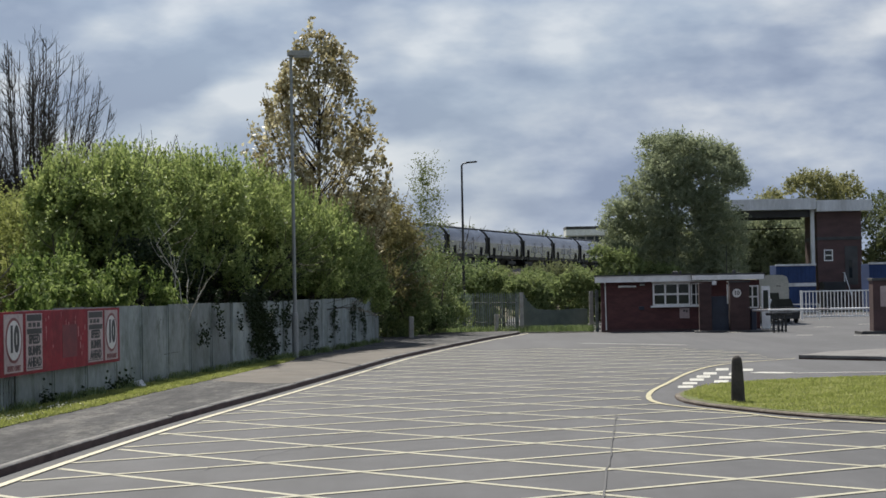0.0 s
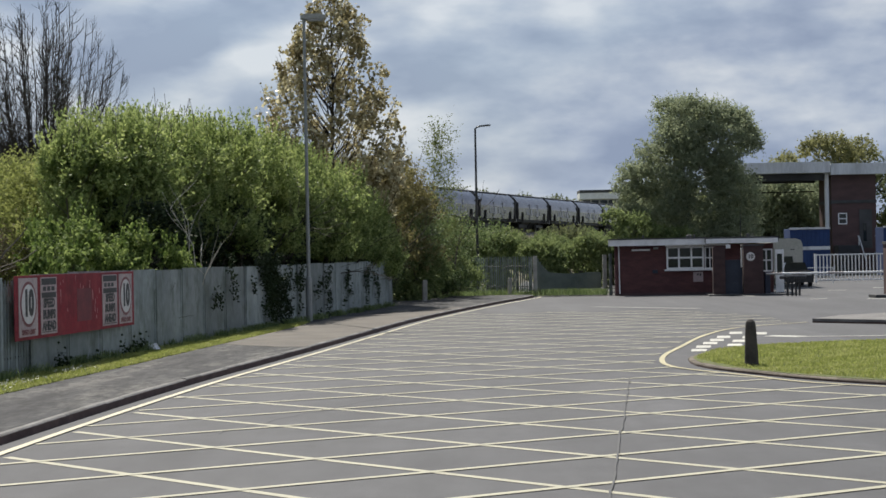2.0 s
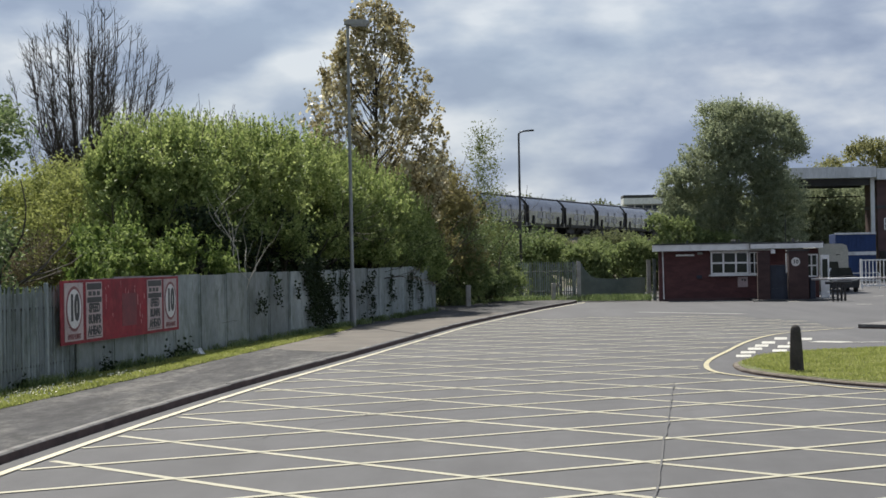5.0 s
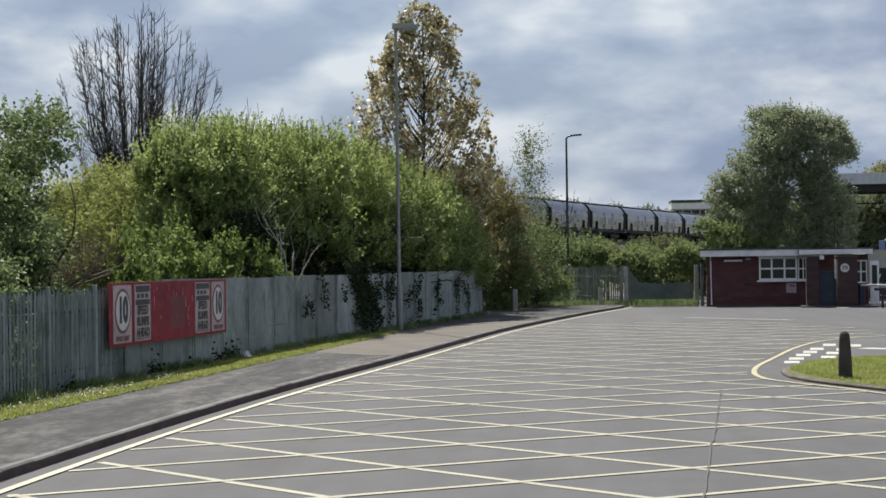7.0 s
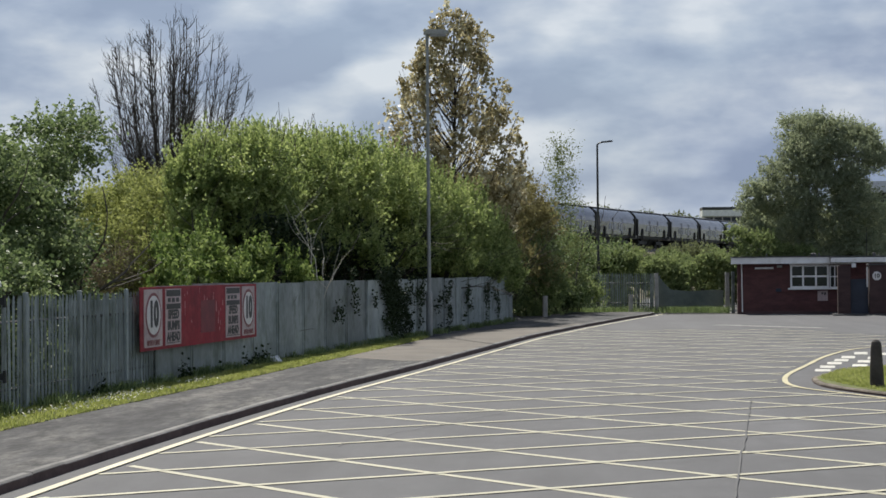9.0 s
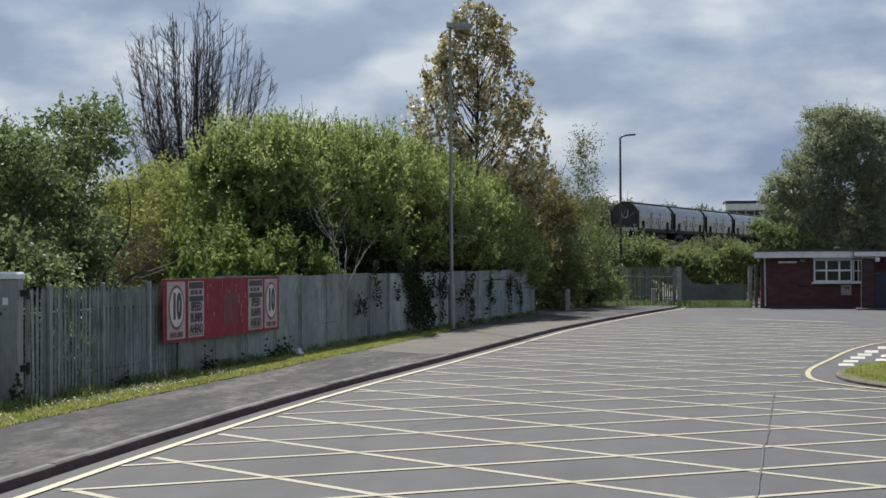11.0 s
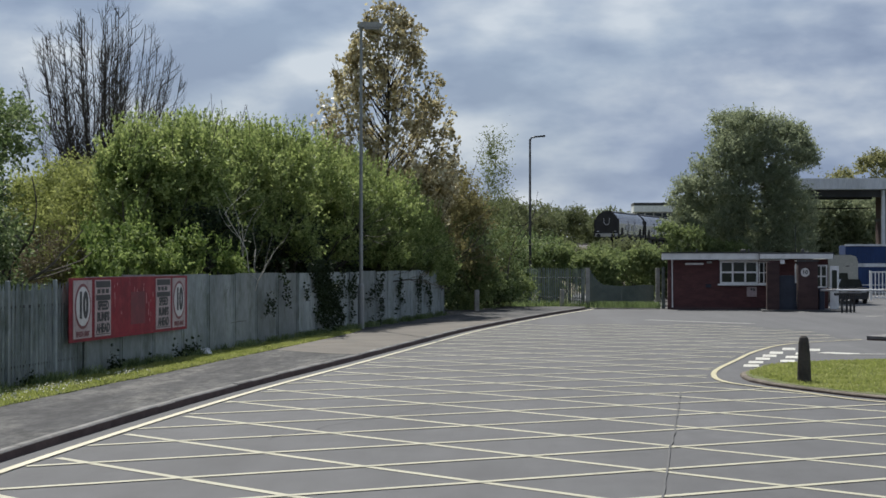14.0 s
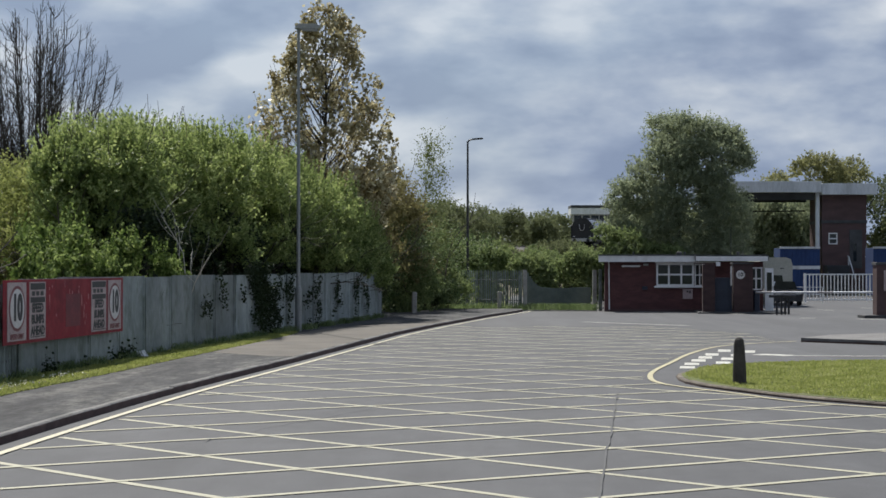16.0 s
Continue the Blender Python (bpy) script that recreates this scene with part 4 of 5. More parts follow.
def motions():
    times = [0.0, 0.1] + [0.5 * k for k in range(1, 32)] + [15.9, 16.0]
    for i, w in enumerate(WAGONS):
        rows = []
        for t in times:
            p = TRACK + ALONG * (TAIL + SPEED * t + WAGON * (i + 0.5))
            rows.append((t, pose(p.x, p.y, p.z, 0, 0, -HEADING)))
        walk(w, rows)


# ---- materials of the small things ----
BRICK = surface("dark_red_brick", (0.082, 0.032, 0.032), (0.120, 0.048, 0.045), 0.85, big=1.3, fine=16, stretch=(1, 1, 3), bump=0.3, grime=(0.07, 0.03, 0.028))
BRICK_PALE = surface("weathered_brick", (0.070, 0.042, 0.040), (0.105, 0.062, 0.058), 0.85, big=0.6, fine=10, stretch=(1, 1, 3), bump=0.3)
WHITE_TRIM = surface("white_painted_trim", (0.74, 0.73, 0.71), (0.86, 0.85, 0.83), 0.5, big=1.2, fine=18, bump=0.05, grime=(0.66, 0.65, 0.62))
FELT = surface("roof_felt", grey(0.05), grey(0.09), 0.9)
DARK_BRICK = surface("dark_porch_brick", (0.045, 0.026, 0.025), (0.072, 0.041, 0.038), 0.9, big=1.3, fine=16, stretch=(1, 1, 3), bump=0.3)
NAVY = surface("navy_blue_paint", (0.010, 0.016, 0.035), (0.02, 0.03, 0.055), 0.45, big=1.0, fine=16, bump=0.05)
CONTAINER = surface("blue_container_paint", (0.008, 0.028, 0.095), (0.014, 0.042, 0.135), 0.75, big=0.7, fine=10, bump=0.08)
FASCIA = surface("pale_metal_fascia", (0.50, 0.51, 0.51), (0.64, 0.65, 0.65), 0.55, big=0.5, fine=10, stretch=(1, 1, 0.2), grime=(0.40, 0.405, 0.40))
CREAM = surface("cream_lorry_paint", (0.40, 0.39, 0.32), (0.50, 0.48, 0.41), 0.4, big=1.0, fine=12, bump=0.03)
BOLLARD_M = surface("dark_weathered_concrete", (0.035, 0.030, 0.026), (0.075, 0.065, 0.055), 0.9, big=4.0, fine=40, bump=0.5)
STUB_M = surface("pale_weathered_concrete", (0.30, 0.285, 0.255), (0.42, 0.40, 0.36), 0.9, big=3.0, fine=30)
LANTERN = surface("lantern_shell", (0.28, 0.28, 0.26), (0.36, 0.36, 0.34), 0.5, big=2.0, fine=15, bump=0.03)
DARK_STEEL = surface("dark_steel", grey(0.03), grey(0.055), 0.5, 0.5)
JOINT = surface("tar_joint", grey(0.035), grey(0.06), 0.7, big=2.0, fine=30)
PLASTIC_BAG = surface("white_plastic", (0.5, 0.5, 0.5), (0.66, 0.66, 0.66), 0.5, big=6.0, fine=30)
CREAM_EDGE = paint_material("cream_edge_paint", (0.56, 0.515, 0.37), (0.12, 0.12, 0.118), 0.32)
MUDDY = surface("muddy_kerb", (0.105, 0.085, 0.062), (0.18, 0.15, 0.115), 0.9, big=2.5, fine=30, grime=(0.07, 0.06, 0.04), random_tint=0.3)
PETAL = surface("white_petals", (0.62, 0.60, 0.46), (0.75, 0.73, 0.58), 0.9)


def glass_material():
    m = Mat("window_glass", 0.06)
    m.base(m.ramp(m.noise(1.5, 2), [(0.3, (0.012, 0.016, 0.016)), (0.7, (0.03, 0.036, 0.034))]))
    m.b.inputs["Specular IOR Level"].default_value = 0.3
    return m.mat


GLASS = glass_material()


# ---- kerbs ----
def kerb_run(name, label, path, inward, height=0.12, width=0.15, stone=0.915, material=None):
    """Kerb stones end to end along a polyline; inward: +1 when the stone lies to the left of the way."""
    kerb = thing(name, label, "kerb", kind="structure")
    pts = [Vector((*p, 0)) for p in path]
    seg = [0.0]
    for a, b in zip(pts, pts[1:]):
        seg.append(seg[-1] + (b - a).length)

    def at(s):
        i = max(0, min(len(pts) - 2, int(np.searchsorted(seg, s) - 1)))
        return pts[i].lerp(pts[i + 1], (s - seg[i]) / (seg[i + 1] - seg[i]))
    top = Geo().prism([(0.0, -0.05), (0.0, height - 0.02), (0.02, height), (width, height), (width, -0.05)], 0.004, 1.0, axis="x").mesh("kerb_stone")
    face = Geo().prism([(-0.004, -0.02), (-0.004, height - 0.028), (0.004, height - 0.028), (0.004, -0.02)], 0.0, 1.0, axis="x").mesh("kerb_face")
    rng = np.random.default_rng(3)
    s = 0.0
    while s < seg[-1] - 0.2:
        e = min(s + stone, seg[-1])
        a, b = at(s), at(e)
        turn = math.degrees(math.atan2(b.y - a.y, b.x - a.x))
        m = pose(a.x, a.y, rng.uniform(-0.006, 0.006), 0, 0, turn) @ Matrix.Diagonal(((b - a).length, inward, 1, 1))
        ob = part("kerb_stone", top, material or KERB, kerb)
        ob.matrix_basis = m
        fb = part("kerb_face", face, KERB_FACE, ob)
        s = e
    return kerb


kerb_run("kerb", "concrete kerb stones, their dirty face also coloured darker for shade", [(kerb_x(y), y) for y in np.arange(10, 84, 1.0)], 1, width=0.10)


def arc_points(pts, n=6):
    """Rounds a polyline (Catmull-Rom)."""
    out = []
    P = [pts[0]] + list(pts) + [pts[-1]]
    for i in range(1, len(P) - 2):
        for k in range(n):
            t = k / n
            out.append(tuple(0.5 * (2 * P[i][j] + (P[i + 1][j] - P[i - 1][j]) * t + (2 * P[i - 1][j] - 5 * P[i][j] + 4 * P[i + 1][j] - P[i + 2][j]) * t * t
                                    + (3 * P[i][j] - P[i - 1][j] - 3 * P[i + 1][j] + P[i + 2][j]) * t ** 3) for j in (0, 1)))
    return out + [tuple(pts[-1])]


ISLAND = arc_points([(14, 21.4), (10, 23.7), (8, 25.35), (6.8, 26.45), (5.8, 27.8), (5.15, 29.2), (4.65, 30.5), (4.42, 31.6), (4.45, 33.2), (4.7, 34.2), (5.05, 35.2)], 4)
ISLAND_BACK = arc_points([(5.05, 35.2), (5.9, 36.6), (7.1, 37.5), (8.6, 38.1), (10.2, 38.4), (14, 38.8)], 4)
kerb_run("island_kerb", "low worn concrete kerb round the grass island", ISLAND, -1, 0.055, material=MUDDY)


def build_island():
    inner = [(x + 0.12, y + 0.10) for x, y in ISLAND] + ISLAND_BACK[1:]
    g = Geo()
    n = len(inner)
    g.add([(x, y, 0.06) for x, y in inner] + [(x, y, -0.03) for x, y in inner], [tuple(range(n))] + [(i, i + n, (i + 1) % n + n, (i + 1) % n) for i in range(n)])
    tagged(part("island", g, GRASS), "grass traffic island with a worn muddy rim", "island", kind="structure")
    far = [(10.2, 49.3), (12.4, 46.9), (16, 45.6), (22, 45.5), (22, 52.5), (14.5, 53.6), (11.6, 51.6)]
    g = Geo()
    n = len(far)
    g.add([(x, y, 0.12) for x, y in far] + [(x, y, -0.03) for x, y in far], [tuple(range(n))] + [(i, i + n, (i + 1) % n + n, (i + 1) % n) for i in range(n)])
    tagged(part("island", g, KERB), "low paved island of pale concrete", "island", kind="structure")
    kerb_run("island_kerb", "dark kerb edge of the paved island", far[:4], 1, 0.075, 0.12)


build_island()


# ---- road markings ----
def ribbon(name, pts, width, material, z=0.005, parent=None, label=""):
    g = Geo()
    n = len(pts)
    vs = []
    for i, p in enumerate(pts):
        a, b = pts[max(i - 1, 0)], pts[min(i + 1, n - 1)]
        d = math.hypot(b[0] - a[0], b[1] - a[1]) or 1
        nx, ny = -(b[1] - a[1]) / d * width / 2, (b[0] - a[0]) / d * width / 2
        vs += [(p[0] + nx, p[1] + ny, z), (p[0] - nx, p[1] - ny, z)]
    g.add(vs, [(2 * i, 2 * i + 1, 2 * i + 3, 2 * i + 2) for i in range(n - 1)])
    ob = part(name, g, material, parent, label)
    return ob


def in_box(x, y):
    """The hatched area of the road."""
    if y > 62 or y < 6 or x < kerb_x(y) + 0.42 or x > 13:
        return False
    if y > 33:
        return x < np.interp(y, [33, 35.3, 38.3, 43, 47, 49.5, 55, 62], [3.85, 4.15, 4.85, 6.05, 7.5, 9.6, 9.9, 7.6])
    if x > 3.75:
        edge = np.interp(x, [3.75, 4.05, 4.2, 5.0, 5.6, 6.7, 8, 10, 14], [32.5, 31.6, 30.7, 29.0, 27.45, 26.05, 24.9, 23.2, 20.9])
        return y < edge
    return True


def hatch(angle, through_pt, spacing, count, z):
    d = (math.cos(radians(angle)), math.sin(radians(angle)))
    nrm = (-d[1], d[0])
    for k in range(-count, count + 1):
        ox, oy = through_pt[0] + nrm[0] * spacing * k, through_pt[1] + nrm[1] * spacing * k
        run = []
        for s in np.arange(-90, 90, 0.15):
            p = (ox + d[0] * s, oy + d[1] * s)
            if in_box(*p):
                run.append(p)
            elif run:
                if len(run) > 4:
                    ribbon("yellow_line", run[::6] + [run[-1]], 0.112, YELLOW, z, ROAD)
                run = []
        if len(run) > 4:
            ribbon("yellow_line", run[::6] + [run[-1]], 0.112, YELLOW, z, ROAD)


hatch(-45.4, (0.0, 22.36), 2.0, 40, 0.005)
hatch(30.8, (0.0, 19.12), 1.73, 44, 0.009)
ribbon("edge_line", [(kerb_x(y) + 0.34, y) for y in np.arange(9, 83.4, 0.6)], 0.11, CREAM_EDGE, 0.014, ROAD)
ribbon("edge_line", arc_points([(14, 20.9), (10, 23.25), (8, 24.9), (6.65, 26.1), (5.5, 27.5), (4.9, 29.1), (4.2, 30.7), (3.93, 31.8), (3.95, 33.2), (4.27, 35.3), (5.0, 38.3), (6.2, 43.0), (7.7, 46.9), (10.1, 49.5)]), 0.105, YELLOW_EDGE, 0.014, ROAD)
for a, b in (((5.09, 36.25), (5.22, 37.10)), ((5.37, 37.54), (5.51, 38.44)), ((5.72, 38.90), (5.87, 39.87)), ((6.06, 40.17), (6.23, 41.20)), ((6.43, 41.52), (6.61, 42.63)), ((7.03, 43.37), (7.23, 44.58)), ((6.13, 38.01), (6.29, 38.93)), ((6.50, 39.61), (6.68, 40.61)), ((6.98, 41.10), (7.17, 42.18)), ((7.56, 42.92), (7.79, 44.10))):
    ribbon("white_dash", [a, b], 0.32, WHITE, 0.008, ROAD)
ribbon("white_line", [(7.65, 42.2), (8.35, 41.6)], 0.55, WHITE, 0.008, ROAD)
ribbon("white_line", [(8.3, 41.5), (10.6, 41.25), (16, 41.0)], 0.16, WHITE, 0.012, ROAD)
ribbon("white_line", [(5.35, 67.02), (8.84, 62.81)], 0.5, WORN_WHITE, 0.008, ROAD)
for a, b in (((14.9, 72.3), (15.5, 72.0)), ((17.0, 70.9), (18.0, 70.5)), ((12.2, 80.0), (13.6, 78.4)), ((9.0, 81.8), (11.4, 80.6)), ((18.6, 86.0), (19.4, 85.6)), ((21.8, 90.0), (22.6, 89.6))):
    ribbon("white_dash", [a, b], 0.35, WHITE, 0.008, ROAD)
crack = np.random.default_rng(9)
ribbon("tar_joint", [(1.2 + 1.75 * u + 0.008 * crack.normal(), 14.0 + 15.5 * u) for u in np.linspace(0, 1, 26)], 0.022, JOINT, 0.018, ROAD)
ribbon("tar_joint", [(-3.0 + 2.2 * u + 0.06 * crack.normal(), 21.0 + 6.0 * u) for u in np.linspace(0, 1, 20)], 0.015, JOINT, 0.018, ROAD)


# ---- grass ----
def blades(name, label, spots, size, material, seed, category="grass"):
    rng = np.random.default_rng(seed)
    n = len(spots)
    a = rng.uniform(0, 6.28, n)
    h = size * rng.uniform(0.4, 1.3, n)
    w = np.stack([np.cos(a), np.sin(a), 0 * a], 1) * 0.011
    lean = np.stack([rng.normal(0, 0.4, n), rng.normal(0, 0.4, n), np.ones(n)], 1) * h[:, None]
    v = np.stack([spots - w, spots + w, spots + lean + w * 0.3, spots + lean - w * 0.3], 1)
    return tagged(part(name, quads_mesh(name, v), material), label, category, kind="stuff")


def scatter_verge():
    rng = np.random.default_rng(17)
    y = rng.uniform(12, 53, 60000)
    fx = np.array([fence_x(v) for v in np.linspace(12, 53, 200)])
    vx = np.array([verge_x(v) for v in np.linspace(12, 53, 200)])
    lo, hi = np.interp(y, np.linspace(12, 53, 200), fx) - 0.3, np.interp(y, np.linspace(12, 53, 200), vx) + 0.05
    x = lo + (hi - lo) * rng.uniform(0, 1, len(y))
    thin = np.array([noise.noise((a * 1.1, b * 0.6, 3)) for a, b in zip(x, y)])
    keep = thin > -0.62
    blades("grass", "short mown verge grass", np.stack([x, y, np.full(len(y), 0.125)], 1)[keep], 0.045, BLADE, 18)
    # taller weeds along the fence foot
    y = rng.uniform(14, 70, 16000)
    x = np.array([fence_x(v) for v in y]) + rng.normal(0.12, 0.12, len(y))
    keep = np.array([noise.noise((0, b * 0.7, 9)) for b in y]) > -0.05
    blades("weeds", "rank grass and weeds along the fence foot", np.stack([x, y, np.full(len(y), 0.1)], 1)[keep], 0.17, L_HAWTHORN, 19, "weeds")
    # nettles behind the palisade
    y = rng.uniform(15, 31.4, 14000)
    x = np.array([fence_x(v) for v in y]) - rng.uniform(0.2, 1.3, len(y))
    z = rng.uniform(0, 1.0, len(y)) ** 1.5 * (0.75 + 0.45 * np.sin(y * 1.7))
    tagged(part("nettles", quads_mesh("nettles", leaf_quads(rng, np.stack([x, y, z], 1), 0.10, 0.3, 0.6)), L_HAWTHORN), "dense nettles behind the palisade pales", "nettles", kind="stuff")
    # daisies
    n = 420
    y = rng.choice([21.5, 24.5, 26.5, 27.5, 28.5, 31.5], n) + rng.normal(0, 0.55, n)
    x = np.array([verge_x(v) for v in y]) - 0.42 + rng.normal(0, 0.2, n)
    tagged(part("daisies", quads_mesh("daisies", leaf_quads(rng, np.stack([x, y, np.full(n, 0.19)], 1), 0.035, 0, 1.0)), PETAL), "small white daisies in the verge", "flowers", kind="stuff")
    # island
    pts = [(x + 0.2, y + 0.15) for x, y in ISLAND] + ISLAND_BACK[1:]
    px, py = np.array(pts).T
    n = 110000
    x, y = rng.uniform(4.4, 12, n), rng.uniform(23, 41, n)
    inside = np.zeros(n, bool)
    j = len(pts) - 1
    for i in range(len(pts)):
        c = ((py[i] > y) != (py[j] > y)) & (x < (px[j] - px[i]) * (y - py[i]) / (py[j] - py[i] + 1e-12) + px[i])
        inside ^= c
        j = i
    bare = np.array([noise.noise((a * 0.8, b * 0.5, 5)) for a, b in zip(x, y)])
    front = np.interp(x, [4.4, 5.15, 5.8, 6.8, 8, 10, 14], [33, 29.2, 27.8, 26.45, 25.35, 23.7, 21.4])
    keep = inside & (bare > -0.6) & (y > front + 0.55 + 0.5 * bare)
    blades("grass", "short bright grass on the traffic island", np.stack([x, y, np.full(n, 0.055)], 1)[keep], 0.045, BLADE, 20)
    # tufts before the low fence and along the palisade
    n = 9000
    x = rng.uniform(-2.2, 7.3, n)
    y = np.interp(x, [-2.2, 0.5, 3.9, 7.4], [77, 86.5, 84.4, 84.0]) + rng.normal(0, 0.5, n)
    keep = (x > 4.1) | (rng.uniform(0, 1, n) < 0.45)
    blades("grass", "rough tufts of grass by the low fence", np.stack([x, y, np.full(n, 0.06)], 1)[keep], 0.26, L_HAWTHORN, 22)


scatter_verge()
ivy("ivy", [(50.5, 1.3, 1.2, 1.4, 2600), (52.0, 0.9, 1.0, 1.0, 900), (49.6, 1.8, 1.8, 0.6, 900), (44.3, 1.2, 0.5, 0.9, 130), (46.0, 1.3, 0.8, 1.0, 170), (57.5, 1.0, 1.4, 1.0, 500), (61, 1.2, 0.8, 0.9, 260), (64.5, 1.2, 1.0, 0.9, 300), (66.5, 1.1, 0.9, 1.1, 300), (53.8, 1.4, 0.9, 1.2, 420), (37.9, 0.22, 0.6, 0.2, 90)], "dark ivy hanging over the boarded fence")

ivy("creeper", [(16.5, 0.25, 0.9, 0.3, 103), (19.0, 0.2, 0.9, 0.25, 79), (21.5, 0.3, 0.9, 0.35, 103), (24.2, 0.25, 1.0, 0.35, 89), (28.0, 0.15, 1.0, 0.2, 59), (32.5, 0.2, 1.2, 0.25, 103), (36.6, 0.2, 0.9, 0.15, 103), (34.4, 0.15, 0.8, 0.2, 49)], "low dark creeper climbing the foot of the fence")


# ---- writing ----
def lettering(text, size, parent, material, x, y, z, stretch=1.0, name="lettering", bold=0.03):
    """Upright letters that face -y, centred on (x, z)."""
    cu = bpy.data.curves.new("text", "FONT")
    cu.body, cu.size, cu.align_x, cu.align_y = text, size, "CENTER", "CENTER"
    cu.extrude, cu.offset = 0.002, size * bold
    cu.resolution_u = 3
    tmp = bpy.data.objects.new("text", cu)
    scene.collection.objects.link(tmp)
    me = bpy.data.meshes.new_from_object(tmp.evaluated_get(bpy.context.evaluated_depsgraph_get()))
    bpy.data.objects.remove(tmp)
    ob = part(name, me, material, parent)
    me.materials.clear()
    me.materials.append(material)
    ob.matrix_basis = pose(x, y, z, 90, 0, 0) @ Matrix.Diagonal((stretch, 1, 1, 1))
    return ob


def disc(r, y0, y1, n=40):
    return Geo().prism([(r * math.cos(2 * math.pi * i / n), r * math.sin(2 * math.pi * i / n)) for i in range(n)], y0, y1)


def build_sign():
    y0, y1 = 30.05, 37.15
    a = Vector((fence_x(y0) + 0.16, y0, 0))
    b = Vector((fence_x(y1) + 0.16, y1, 0))
    turn = math.degrees(math.atan2(b.y - a.y, b.x - a.x))
    ln = (b - a).length
    sign = thing("warning_sign", "long faded red board warning of a speed limit and speed bumps", "sign", pose(a.x, a.y, 0, 0, 0, turn))
    part("board", Geo().box(0, ln, 0, 0.014, 0.76, 1.915, 0.003), RED_SIGN, sign, "faded scratched red board")
    part("worn_patch", Geo().box(3.35, 4.25, -0.003, 0.01, 0.98, 1.62), surface("worn_red", (0.11, 0.010, 0.016), (0.19, 0.022, 0.028), 0.6, big=1.5, fine=14, bump=0.05), sign, "darker worn rectangle")
    ghost = surface("scratched_red", (0.46, 0.16, 0.16), (0.55, 0.24, 0.23), 0.6, big=3.0, fine=14, bump=0.03)
    rs = np.random.default_rng(64)
    g = Geo()
    for _ in range(26):
        x, z = rs.uniform(2.35, 4.75), rs.uniform(0.95, 1.78)
        w, h = rs.uniform(0.01, 0.05), rs.uniform(0.02, 0.16)
        g.prism([(x, z), (x + w, z + rs.uniform(-.03, .03)), (x + w * 0.7, z + h), (x - 0.01, z + h * 0.8)], -0.002, 0.004)
    tagged(part("scratches", g, ghost, sign, "pale scratches and torn paint"), kind="stuff")
    for x in (0.35, 2.4, 4.5, 6.7):
        part("bracket", Geo().box(x - 0.03, x + 0.03, 0.03, 0.16, 0.85, 1.85), GALV, sign)
    for x0, x1 in ((0.18, 1.13), (6.05, 6.97)):
        c = (x0 + x1) / 2
        panel = part("limit_panel", Geo().box(x0, x1, -0.012, 0.0, 0.82, 1.87, 0.003), WHITE_SIGN, sign, "faded white panel with a speed limit roundel")
        ring = part("ring", disc(0.41, -0.016, -0.010), RED_RING, panel)
        ring.matrix_basis = pose(c, 0, 1.40)
        face = part("face", disc(0.355, -0.020, -0.012), WHITE_ROUND, panel)
        face.matrix_basis = pose(c, 0, 1.40)
        lettering("10", 0.62, panel, BLACK_PAINT, c, -0.022, 1.40, 0.80, bold=0.055)
        lettering("SPEED LIMIT", 0.125, panel, RED_RING, c, -0.015, 0.895, 1.0, bold=0.05)
    for x0, x1 in ((1.30, 2.17), (4.93, 5.92)):
        c = (x0 + x1) / 2
        w = x1 - x0
        panel = part("text_panel", Geo().box(x0, x1, -0.012, 0.0, 0.82, 1.87, 0.003), WHITE_SIGN, sign, "faded white panel with black words")
        part("black_band", Geo().box(x0 + 0.05, x1 - 0.05, -0.016, -0.010, 1.73, 1.85), BLACK_PAINT, panel)
        part("black_band", Geo().box(x0 + 0.05, x1 - 0.05, -0.016, -0.010, 1.49, 1.59), BLACK_PAINT, panel)
        for k in range(3):
            part("bar", Geo().box(x0 + 0.12 + k * 0.23, x0 + 0.28 + k * 0.23, -0.015, -0.010, 1.62, 1.70), DARK_STEEL, panel)
        for word, z in (("SPEED", 1.385), ("BUMPS", 1.175), ("AHEAD", 0.965)):
            lettering(word, 0.225, panel, BLACK_PAINT, c, -0.015, z, 0.98, bold=0.05)
        part("rule", Geo().box(x0 + 0.05, x1 - 0.05, -0.016, -0.010, 0.855, 0.87), BLACK_PAINT, panel)


build_sign()


